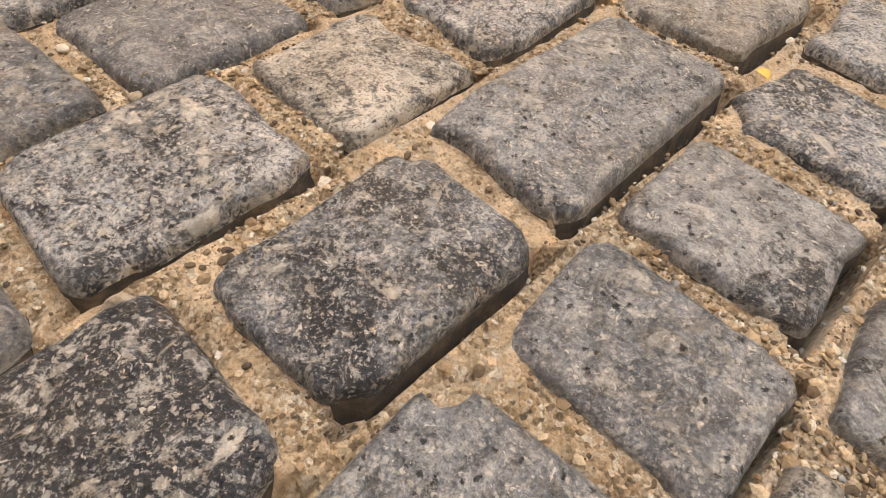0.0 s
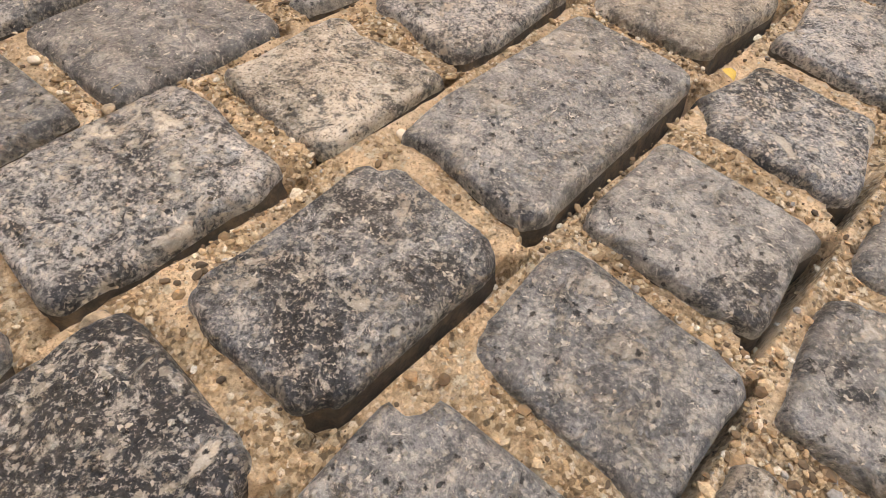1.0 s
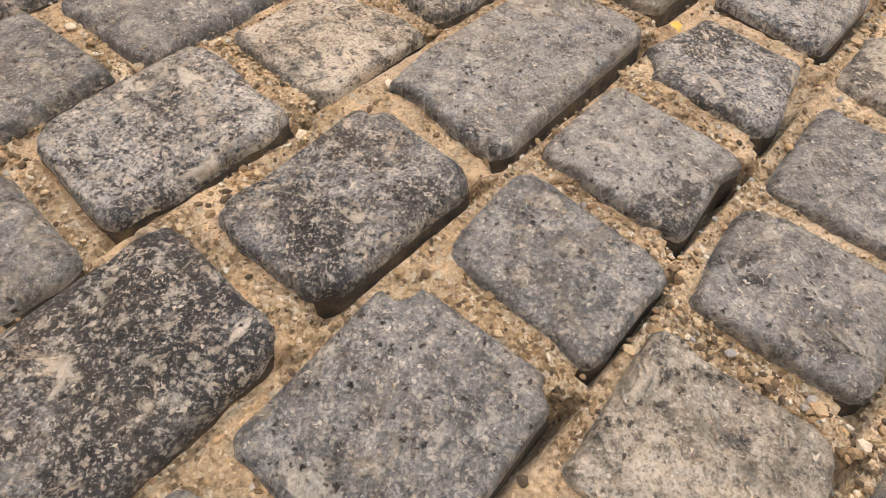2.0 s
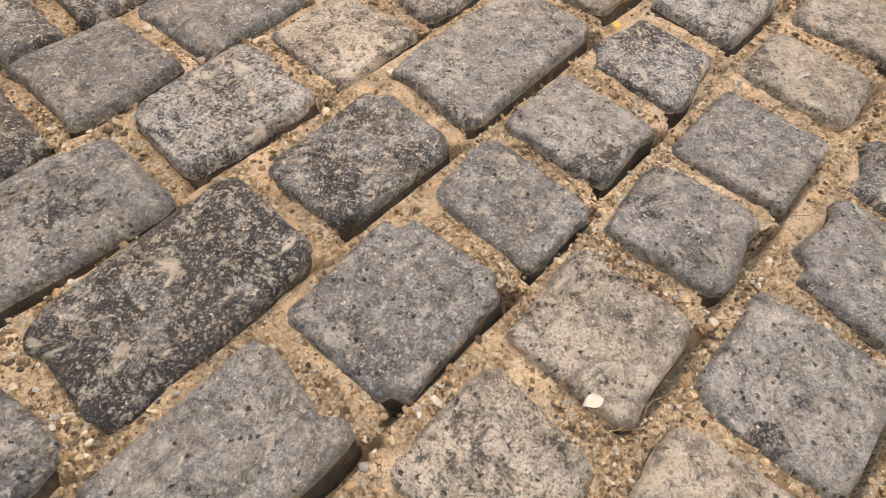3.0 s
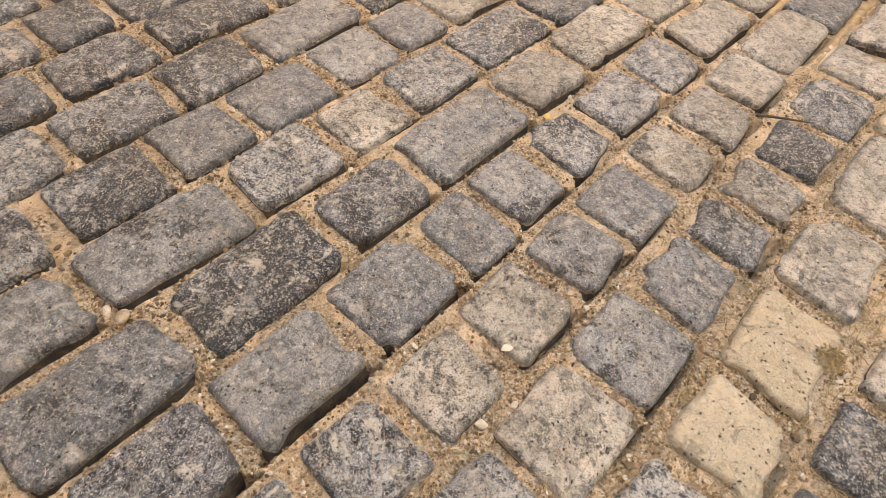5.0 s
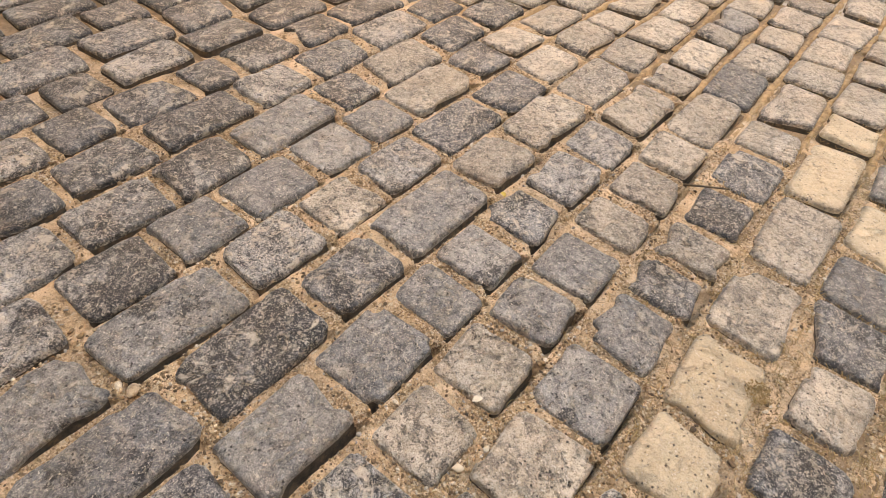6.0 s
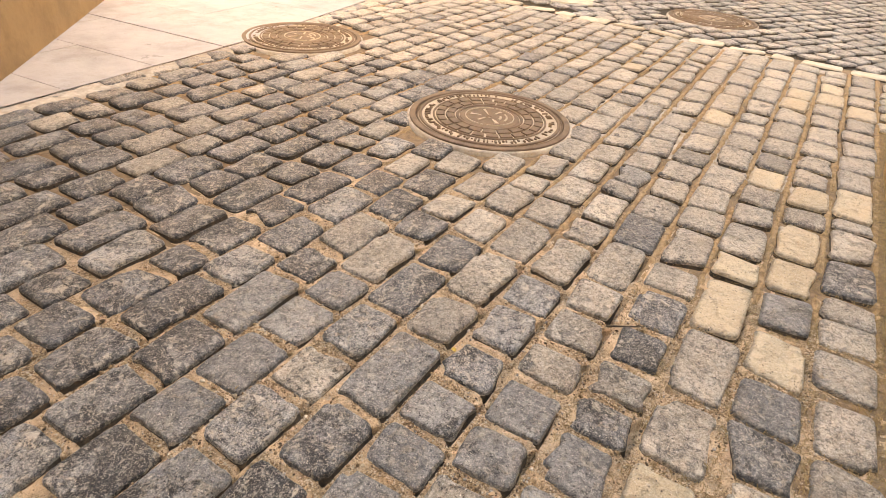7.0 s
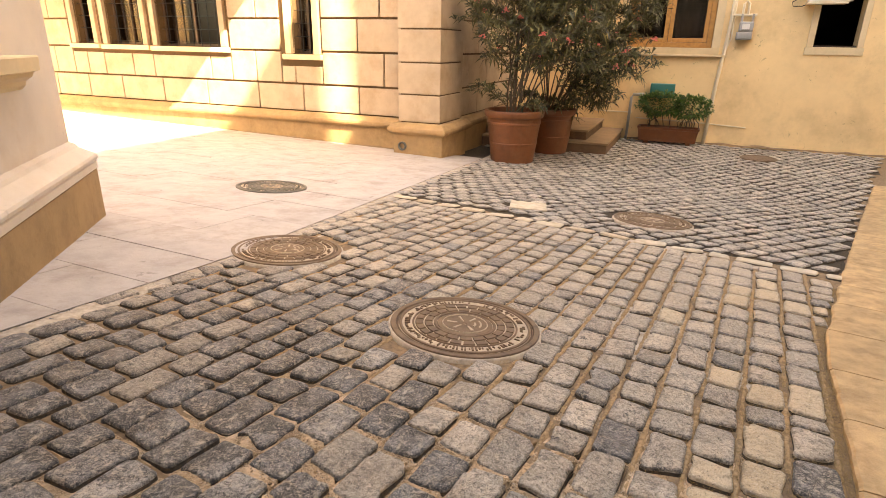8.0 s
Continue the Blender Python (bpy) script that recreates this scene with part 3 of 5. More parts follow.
rng = random.Random(4)
surrounds = [(a - 0.20, b + 0.20, c - 0.16, d + 0.3) for a, b, c, d in TALL] + [(SLIT[0] - 0.26, SLIT[1] + 0.16, SLIT[2] - 0.20, SLIT[3] + 0.3)]
for row, (z0, z1) in enumerate(zip(COURSES_Z, COURSES_Z[1:])):
    for p, q, top in free_spans(-14.0, -0.82, z0, z1, surrounds):
        x = q
        first = True
        while x > p + 0.05:
            size = rng.choice((1.05, 1.2, 1.3))
            if first and row % 2:
                size *= 0.5
            first = False
            x0 = max(p, x - size)
            if x0 - p < 0.3:
                x0 = p
            block(palace_wall, (x0 + 0.015, F1, z0 + 0.018), (x - 0.015, F1 + 0.05, top - 0.018))
            x = x0
structure("wall_palace_upper", box((-14.0, F1 - 0.02, 3.27), (-0.82, F1 + 0.028, 7.0), 0.01), M_BLOCK, YARD, "plain golden limestone upper wall")

# corner pier: front, side and the wall that runs back from it
PIER_Z = (-0.08, 0.37, 0.875, 1.385, 1.90, 2.41, 2.92)
pier = structure("wall_pier", box((-0.80, 0.11, -1.2), (-0.11, 1.03, 7.0)), M_JOINT, YARD, "corner pier of golden limestone with level joints")
for z0, z1 in zip(PIER_Z, PIER_Z[1:]):
    block(pier, (-0.84, 0.08, z0 + 0.01), (-0.08, 1.06, z1 - 0.01), 0.015)
block(pier, (-0.84, 0.08, 2.93), (-0.08, 1.06, 7.0), 0.015)
side_wall = structure("wall_palace_side", box((-0.9, 1.03, -1.2), (-0.20, 4.58, 7.0)), M_JOINT, YARD, "golden limestone side wall with deep joints behind the pots")
for row, (z0, z1) in enumerate(zip(COURSES_Z, COURSES_Z[1:])):
    y = 1.07
    first = True
    while y < 4.5:
        size = 1.0 if not (first and row % 2) else 0.5
        first = False
        y1 = min(4.56, y + size)
        block(side_wall, (-0.24, y + 0.008, z0 + 0.016), (-0.16, y1 - 0.008, z1 - 0.016))
        y = y1
PLINTH = [(-0.02, -1.2), (0.0, -0.29), (0.012, -0.27), (0.05, -0.255), (0.075, -0.235), (0.085, -0.20), (0.075, -0.165), (0.045, -0.14), (0.02, -0.115), (0.0, -0.09), (-0.09, -0.082), (-0.09, -1.2)]
structure("plinth_palace", moulding([(-14, 0.45), (-0.90, 0.45), (-0.90, 0.0), (0.0, 0.0), (0.0, 1.12), (-0.10, 1.12), (-0.10, 4.55)], PLINTH),
          M_PLINTH, YARD, "worn tan stone plinth with a rounded top moulding", "plinth")
structure("wall_palace_end", box((-16.4, -9.0, -1.2), (-16.0, 4.0, 9.0)), M_STUCCO, YARD, "plain stucco end wall closing the lane")
# back wall, floor and roof are added to shut light out of the rooms
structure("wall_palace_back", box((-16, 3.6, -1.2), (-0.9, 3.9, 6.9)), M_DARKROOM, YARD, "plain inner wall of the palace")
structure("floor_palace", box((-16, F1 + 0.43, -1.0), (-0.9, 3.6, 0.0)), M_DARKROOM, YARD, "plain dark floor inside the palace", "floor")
structure("roof_palace", box((-16, F1 - 0.1, 7.0), (-0.02, 4.6, 7.2)), M_PLAIN, YARD, "flat roof slab of the palace", "roof")
# unseen slab added to cast the slanting shadow edge on the palace front
structure("shade_slab", box((-12.0, F1 - 2.2, 3.35), (-2.75, F1 - 0.02, 3.6)), M_PLAIN, YARD, "plain unseen slab added to shade the palace front", "balcony")


def palace_window(name, hole, label, panes_x, panes_z):
    a, b, c, d = hole
    win = thing(name, YARD, label, "window", kind="structure")
    bm = bmesh.new()
    for lo, hi in (((a - 0.13, c), (a, d)), ((b, c), (b + 0.13, d))):
        add_box(bm, (lo[0], F1 - 0.03, lo[1]), (hi[0], F1 + 0.10, hi[1]), 0.012)
    part("window_surround", bm, M_SURROUND if hole is SLIT else M_BLOCK, win)
    part("window_sill", box((a - 0.18, F1 - 0.07, c - 0.10), (b + 0.18, F1 + 0.20, c - 0.005), 0.018), M_SURROUND, win)
    bm = bmesh.new()
    f = 0.05
    for lo, hi in (((a + 0.004, c), (a + f, d)), ((b - f, c), (b - 0.004, d)), ((a + f, c), (b - f, c + f)), (((a + b) / 2 - 0.03, c + f), ((a + b) / 2 + 0.03, d))):
        add_box(bm, (lo[0], F1 + 0.22, lo[1]), (hi[0], F1 + 0.29, hi[1]), 0.006)
    part("window_frame", bm, M_DARKWOOD, win)
    pane = part("pane", box((a + f, F1 + 0.25, c + f), (b - f, F1 + 0.256, d)), M_GLASS, win)
    pane.visible_shadow = False
    for k in range(1, panes_x):
        x = a + (b - a) * k / panes_x
        part("grille_bar", tube([(x, F1 + 0.14, c), (x, F1 + 0.14, d)], 0.008, 6), M_IRON, win)
    for k in range(panes_z):
        z = c + 0.08 + (d - c) * k / panes_z
        part("grille_bar", tube([(a, F1 + 0.148, z), (b, F1 + 0.148, z)], 0.008, 6), M_IRON, win)
    return win


for k, hole in enumerate(TALL):
    palace_window(f"window_{k + 1}", hole, "tall dark window with an iron grille and pale stone surround", (3, 5, 8)[k], 7)
palace_window("window_4", SLIT, "narrow dark window with a pale moulded stone surround", 3, 8)

# -- cream stucco house at the end of the yard
BACK = 4.6
WIN_A, WIN_B = (2.22, 3.87, 1.17, 2.95), (5.62, 6.32, 1.22, 2.35)
structure("wall_cream", pierced_wall(-0.1, 16, -1.2, 6.5, BACK, 0.35, [WIN_A, WIN_B]), M_STUCCO, YARD, "cream stucco wall, stained and scuffed near the ground")
# inner walls, roof and floor are added so little light enters here
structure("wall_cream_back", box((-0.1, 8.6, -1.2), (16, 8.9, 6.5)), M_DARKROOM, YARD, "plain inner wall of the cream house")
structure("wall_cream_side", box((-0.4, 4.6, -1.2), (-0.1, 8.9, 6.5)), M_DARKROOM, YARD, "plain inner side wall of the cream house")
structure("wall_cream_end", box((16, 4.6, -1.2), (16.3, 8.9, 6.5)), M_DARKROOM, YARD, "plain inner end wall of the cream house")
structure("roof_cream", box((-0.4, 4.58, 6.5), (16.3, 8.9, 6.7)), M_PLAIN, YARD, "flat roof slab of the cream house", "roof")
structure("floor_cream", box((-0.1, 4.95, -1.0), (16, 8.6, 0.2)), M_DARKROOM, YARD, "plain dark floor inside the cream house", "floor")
a, b, c, d = WIN_A
window_a = thing("window_5", YARD, "large window with orange varnished wooden frame and grey curtains", "window", kind="structure")
bm = bmesh.new()
add_box(bm, (a - 0.02, BACK - 0.035, c - 0.12), (b + 0.15, BACK + 0.05, c), 0.008)
for lo, hi in ((a - 0.15, a), (b, b + 0.15)):
    add_box(bm, (lo, BACK - 0.035, c + 0.002), (hi, BACK + 0.05, d + 0.15), 0.008)
part("window_surround", bm, M_SURROUND, window_a, "cream painted flat surround")
part("window_sill", box((a - 0.3, BACK - 0.09, c - 0.165), (b + 0.29, BACK + 0.0, c - 0.125), 0.008), M_SURROUND, window_a)
bm = bmesh.new()
for lo, hi in (((a + 0.004, c + 0.002), (a + 0.10, d)), ((b - 0.10, c + 0.002), (b - 0.004, d)), ((a + 0.10, c + 0.002), (b - 0.10, c + 0.10))):
    add_box(bm, (lo[0], BACK + 0.06, lo[1]), (hi[0], BACK + 0.16, hi[1]), 0.01)
part("window_frame", bm, M_WOOD, window_a)
mid = 3.02
for lo, hi in ((a + 0.10, mid), (mid, b - 0.10)):
    bm = bmesh.new()
    for p, q in (((lo + 0.004, c + 0.104), (lo + 0.085, d)), ((hi - 0.085, c + 0.104), (hi - 0.004, d)), ((lo + 0.085, c + 0.104), (hi - 0.085, c + 0.185))):
        add_box(bm, (p[0], BACK + 0.08, p[1]), (q[0], BACK + 0.14, q[1]), 0.01)
    sash = part("sash", bm, M_WOOD, window_a)
    pane = part("pane", box((lo + 0.085, BACK + 0.105, c + 0.185), (hi - 0.085, BACK + 0.111, d)), M_GLASS, sash)
    pane.visible_shadow = False
verts, faces = [], []
for k in range(61):
    x = a + (b - a) * k / 60
    y = BACK + 0.24 + 0.02 * math.sin(k * 1.25) + 0.008 * math.sin(k * 2.9)
    verts += [(x, y, c - 0.05), (x, y, d)]
    if k:
        faces.append((2 * k - 2, 2 * k, 2 * k + 1, 2 * k - 1))
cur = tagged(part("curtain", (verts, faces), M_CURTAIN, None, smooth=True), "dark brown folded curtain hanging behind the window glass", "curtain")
cur.matrix_world = YARD
a, b, c, d = WIN_B
window_b = thing("window_6", YARD, "small dark open window with a cream painted surround", "window", kind="structure")
bm = bmesh.new()
add_box(bm, (a - 0.13, BACK - 0.03, c - 0.14), (b + 0.12, BACK + 0.05, c), 0.008)
for lo, hi in ((a - 0.11, a), (b, b + 0.10)):
    add_box(bm, (lo, BACK - 0.03, c + 0.002), (hi, BACK + 0.05, d + 0.1), 0.008)
part("window_surround", bm, M_SURROUND, window_b)
part("window_sill", box((a, BACK + 0.04, c - 0.01), (b, BACK + 0.30, c + 0.03), 0.006), M_DARKWOOD, window_b)

# -- pale house along the lane
INSET = 0.12
SILL_HOLE = (-2.25, -0.98, 1.075, 2.6)
structure("wall_lane", pierced_wall(-14, -INSET + 0.12 - 0.10, -0.6, 4.0, INSET, 0.4, [SILL_HOLE]), M_STUCCO_PINK, LANE, "pale pinkish stucco wall of the lane house")
structure("wall_lane_gable", box((-0.42, INSET + 0.4, -0.6), (-0.08, 8.0, 4.0)), M_STUCCO_PINK, LANE, "pale pinkish stucco end wall of the lane house")
# inner wall and roof are added to keep light from this room
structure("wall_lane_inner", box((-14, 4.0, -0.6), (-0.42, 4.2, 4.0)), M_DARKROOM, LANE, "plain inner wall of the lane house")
structure("roof_lane", box((-14, 0.08, 4.0), (-0.05, 8.0, 4.15)), M_PLAIN, LANE, "flat roof slab of the lane house", "roof")
structure("plinth_lane", moulding([(-14, 0.0), (0.0, 0.0), (0.0, 8.0)],
                                  [(0.0, -0.8), (0.0, 0.245), (-0.02, 0.25), (-0.13, 0.26), (-0.13, -0.8)]),
          M_PLINTH, LANE, "tan stone plinth with a pale rounded sloping cap", "plinth")
structure("plinth_cap_lane", moulding([(-14, 0.0), (0.0, 0.0), (0.0, 8.0)],
                                      [(-0.03, 0.252), (0.003, 0.252), (0.006, 0.258), (0.006, 0.300), (-0.004, 0.307), (0.012, 0.318), (0.016, 0.338), (0.008, 0.358), (-0.015, 0.378), (-0.075, 0.425), (-0.088, 0.450), (-0.112, 0.468), (-0.13, 0.468), (-0.13, 0.252)]),
          M_STUCCO_PINK, LANE, "pale painted sloping cap on the plinth", "plinth")
window_l = thing("window_7", LANE, "window with a heavy moulded pale stone sill", "window", kind="structure")
a, b, c, d = SILL_HOLE
part("window_sill", moulding([(a - 0.25, INSET), (b + 0.26, INSET)], [(-0.1, 0.87), (0.005, 0.875), (0.03, 0.90), (0.035, 0.925), (0.075, 0.95), (0.085, 0.975), (0.12, 0.985), (0.125, 1.06), (0.115, 1.07), (-0.1, 1.072)]), M_SURROUND, window_l)
bm = bmesh.new()
for lo, hi in (((a + 0.004, c), (a + 0.07, d)), ((b - 0.07, c), (b - 0.004, d)), ((a + 0.07, c), (b - 0.07, c + 0.07)), (((a + b) / 2 - 0.03, c + 0.07), ((a + b) / 2 + 0.03, d))):
    add_box(bm, (lo[0], INSET + 0.14, lo[1]), (hi[0], INSET + 0.2, hi[1]), 0.006)
part("window_frame", bm, M_DARKWOOD, window_l)
pane = part("pane", box((a + 0.07, INSET + 0.165, c + 0.07), (b - 0.07, INSET + 0.171, d)), M_GLASS, window_l)
pane.visible_shadow = False

# -- unseen blocks that close the place, added to shape sun and skylight
SHADE_EDGE = Vector((0.268, 0.963, 0)).normalized()
SUN_BLOCK = Matrix(((SHADE_EDGE.y, SHADE_EDGE.x, 0, 9.85), (-SHADE_EDGE.x, SHADE_EDGE.y, 0, -0.55), (0, 0, 1, 0), (0, 0, 0, 1)))
structure("sun_block", box((0, -24, -1.5), (6, 5.2, 14.6)), M_PLAIN, SUN_BLOCK, "plain tall unseen block added to shade street and yard")


def sun_block_top(name, corners):
    pts = [SUN_BLOCK.inverted() @ Vector((x, y, 0)) for x, y in corners]
    verts = [(p.x, p.y, z) for z in (14.6, 18.0) for p in pts]
    structure(name, (verts, [(3, 2, 1, 0), (4, 5, 6, 7), *[(k, (k + 1) % 4, (k + 1) % 4 + 4, k + 4) for k in range(4)]]), M_PLAIN, SUN_BLOCK, "plain unseen top added to the sun block")


# unseen top added in two halves; the low sun slips between onto the palace
FLATSUN = Vector((SUN_WAY.x, SUN_WAY.y, 0)).normalized()


def past(spot, x):
    """Where the sun's plan line through a spot of the palace front crosses the sun block at that depth."""
    p = SUN_BLOCK.inverted() @ (YARD @ Vector((spot, F1, 0)))
    d = SUN_BLOCK.inverted().to_3x3() @ FLATSUN
    q = SUN_BLOCK @ Vector((x, p.y + d.y * (x - p.x) / d.x, 0))
    return q.x, q.y


def sun_block_spot(x, y):
    q = SUN_BLOCK @ Vector((x, y, 0))
    return q.x, q.y


sun_block_top("sun_block_top_south", [sun_block_spot(0, -24), sun_block_spot(6, -24), past(-2.62, 6), past(-2.62, 0)])
sun_block_top("sun_block_top_north", [past(-2.0, 0), past(-2.0, 6), sun_block_spot(6, 5.2), sun_block_spot(0, 5.2)])
# unseen dark wall, added to cut the skylight that comes from behind
structure("skylight_block", box((-1.6, -3.9, -0.8), (12, -3.5, 9.0)), M_STEP, Matrix.Identity(4), "plain brown unseen wall added to block skylight from behind")


# ---------------------------------------------------------------- paving of the passage
def pave():
    made = tagged(part("paving", box((-0.01, -0.01, -0.9), (0.01, 0.01, -0.8)), M_PAVE), "pale limestone slab paving, dusty and worn", "paving", kind="structure")
    rng = random.Random(8)
    lines = []
    for (xa, ya), (xb, yb) in zip(PAVE_LINE[:3], PAVE_LINE[1:]):
        p, q = SLOPE3 @ Vector((xa, ya, 0)), SLOPE3 @ Vector((xb, yb, 0))
        t = (q - p)
        lines.append((p, Vector((t.y, -t.x, 0)).normalized()))
    lines = [lines[1], lines[2]]
    row_y = -9.2
    while row_y < 0.45:
        deep = rng.choice((0.48, 0.55, 0.62))
        x = -13 + rng.uniform(0, 0.8)
        while x < 3.0:
            long = rng.choice((0.8, 0.95, 1.1))
            bm = bmesh.new()
            g = 0.0025
            corners = [YARD @ Vector(c) for c in ((x + g, row_y + g, 0), (x + long - g, row_y + g, 0), (x + long - g, row_y + deep - g, 0), (x + g, row_y + deep - g, 0))]
            bm.faces.new([bm.verts.new(c) for c in corners])
            for p, n in lines:
                bmesh.ops.bisect_plane(bm, geom=bm.verts[:] + bm.edges[:] + bm.faces[:], plane_co=p, plane_no=n, clear_outer=True)
            x += long
            if not bm.faces:
                bm.free()
                continue
            mid = sum((v.co for v in bm.verts), Vector()) / len(bm.verts)
            q = LANE.inverted() @ mid
            if q.x < 0.3 and q.y > 0.5 or q.x < -6.5:
                bm.free()
                continue
            for v in bm.verts:
                v.co.z = land(v.co.x, v.co.y) + 0.003
            lift = rng.uniform(-0.0015, 0.0015)
            low = bmesh.ops.extrude_face_region(bm, geom=bm.faces[:])
            for v in low["geom"]:
                if isinstance(v, bmesh.types.BMVert):
                    v.co.z += 0.004 + lift
            bm.normal_update()
            part("slab", bm, M_PAVE, made)
        row_y += deep


pave()


# tan stone pavement beside the street
def kerb_slabs():
    rng = random.Random(5)
    made = thing("pavement", Matrix.Identity(4), "raised tan limestone slabs with dark joints beside the cobbles", "pavement", kind="structure")
    u = -2.0
    while u < 9.5:
        long = rng.choice((0.42, 0.5, 0.58)) * (1.0 if u < 4 else 1.6)
        verts, faces = [], []
        n = 10
        skew = rng.uniform(-0.03, 0.03)
        for k in range(n + 1):
            for h, wide, inset in ((-0.08, 0, 0), (0.004, 0.002, 0.0), (0.013, 0.012, 0.008), (0.015, 0.05, 0.008), (0.015, 2.6, 0.008)):
                uu = u + 0.004 + (long - 0.008) * k / n
                edge = 0.014 * noise.noise((uu * 4, 2.0, 1.0)) + 0.009 * noise.noise((uu * 17, 7.0, 1.0))
                sag = 0.003 * noise.noise((uu * 4, wide * 4, 9.0))
                verts.append(on_street(uu + skew * min(wide, 1), kerb_v(uu) + wide + edge, h + sag))
        for k in range(n):
            for j in range(4):
                o = k * 5 + j
                faces.append((o, o + 5, o + 6, o + 1))
        faces += [(0, 1, 2, 3, 4), tuple(n * 5 + j for j in (4, 3, 2, 1, 0))]
        part("slab", (verts, faces), M_KERB, made)
        u += long


kerb_slabs()


# ---------------------------------------------------------------- iron covers
def ring_block(r0, r1, a0, a1, z0, z1, n=4):
    verts, faces = [], []
    for k in range(n + 1):
        t = a0 + (a1 - a0) * k / n
        for r, z in ((r0, z0), (r0 + 0.003, z1), (r1 - 0.003, z1), (r1, z0)):
            verts.append((r * math.cos(t), r * math.sin(t), z))
        if k:
            o = (k - 1) * 4
            faces += [(o + j, o + j + 1, o + 5 + j, o + 4 + j) for j in range(3)]
    faces += [(0, 3, 2, 1), (n * 4, n * 4 + 1, n * 4 + 2, n * 4 + 3)]
    return verts, faces


def ring(r0, r1, z0, z1, n=72):
    return lathe([(r1, z0 - 0.03), (r1, z1 - 0.003), (r1 - 0.003, z1), (r0 + 0.003, z1), (r0, z1 - 0.003), (r0, z0 - 0.03)], n)


def manhole(u, v, r, turn, body, rib, label):
    top = thing("manhole_cover", street_pose(u, v, 0.006, turn), label, "manhole cover", "round covers in the street")
    part("frame", ring(r * 0.925, r, 0, 0.004), body, top, smooth=False)
    part("frame_lip", ring(r * 0.895, r * 0.915, 0, 0.001), body, top)
    part("cover", lathe([(r * 0.89, -0.03), (r * 0.89, -0.003), (r * 0.88, -0.001), (0, -0.001)], 72), rib, top, "dusty grooves of the cover")
    part("outer_rim", ring(r * 0.845, r * 0.885, 0, 0.005), body, top)
    part("letter_rim", ring(r * 0.685, r * 0.71, 0, 0.005), body, top)
    part("inner_rim", ring(r * 0.38, r * 0.42, 0, 0.005), body, top)
    # worn lettering, too worn to read: bars standing in a ring
    rng = random.Random(int(u * 100))
    k = 0.0
    while k < 6.1:
        wide = rng.uniform(0.016, 0.034)
        if rng.random() < 0.86:
            foot = rng.choice((0.735, 0.735, 0.77))
            part("letter_bar", ring_block(r * foot, r * rng.choice((0.815, 0.815, 0.78)), k, k + wide, -0.002, 0.005, 2), body, top)
        k += wide + rng.choice((0.024, 0.03, 0.05))
    for r0, r1, n, off in ((0.435, 0.545, 18, 0.0), (0.56, 0.67, 24, 0.1)):
        for j in range(n):
            t = 6.28318 * j / n + off
            part("block", ring_block(r * r0, r * r1, t + 0.022, t + 6.28318 / n - 0.022, -0.002, 0.006), body, top)
    part("centre_plate", ring(r * 0.02, r * 0.375, 0, 0.002), body, top)
    # plain emblem of curved bars in the middle
    part("emblem", join(ring_block(r * 0.29, r * 0.315, 0.0, 3.05, -0.002, 0.006, 14), ring_block(r * 0.29, r * 0.315, 3.2, 6.2, -0.002, 0.006, 14),
                        *(ring_block(r * a, r * b, t, t + w, -0.002, 0.006, 3) for a, b, t, w in ((0.05, 0.24, 0.4, 0.16), (0.10, 0.25, 1.5, 0.2), (0.06, 0.22, 2.5, 0.15),
                                                                                             (0.09, 0.25, 3.6, 0.2), (0.12, 0.16, 4.2, 0.9), (0.20, 0.235, 4.3, 1.1), (0.10, 0.24, 5.7, 0.14)))), rib, top, "dusty raised emblem")
    return top


for (x, y, r), turn in zip(MANHOLES, (20, 65, 110)):
    u, v = uv_of(x, y)
    manhole(u, v, r, turn, M_CAST, M_CAST_RIB, "round rusty brown cast iron cover set in the cobbles")
    # mortar collar that beds the frame
    collar = part("mortar_collar", lathe([(r + 0.018, -0.03), (r + 0.013, -0.004), (r + 0.006, 0.003), (r - 0.002, 0.001), (r - 0.002, -0.02)], 60), M_MORTAR, smooth=True)
    collar.matrix_world = street_pose(u, v)
    tagged(collar, "ring of pale mortar bedding the iron cover frame", "mortar", kind="structure")
u, v = uv_of(-0.66, 5.60)
manhole(u, v, 0.36, 30, M_CASTGREY, M_CAST_RIB, "round dark grey iron cover set in pale paving").location.z += 0.008


# small worn cover near the cream house
p = SLOPE.inverted().to_3x3() @ (YARD @ Vector((4.95, 3.19, FLAT)))
u, v = uv_of(p.x, p.y)
lid = thing("drain_cover", street_pose(u, v, 0.012, 12), "small round rusty drain cover sunk among the setts", "drain cover")
part("frame", ring(0.27, 0.31, 0, 0.004, 40), M_CAST, lid)
part("cover", lathe([(0.265, -0.03), (0.265, 0.0), (0.0, 0.002)], 40), M_CAST, lid)
for k in range(7):
    part("bar", box((-0.20, -0.205 + 0.06 * k, 0.0), (0.20, -0.175 + 0.06 * k, 0.006), 0.002), M_CAST, lid)


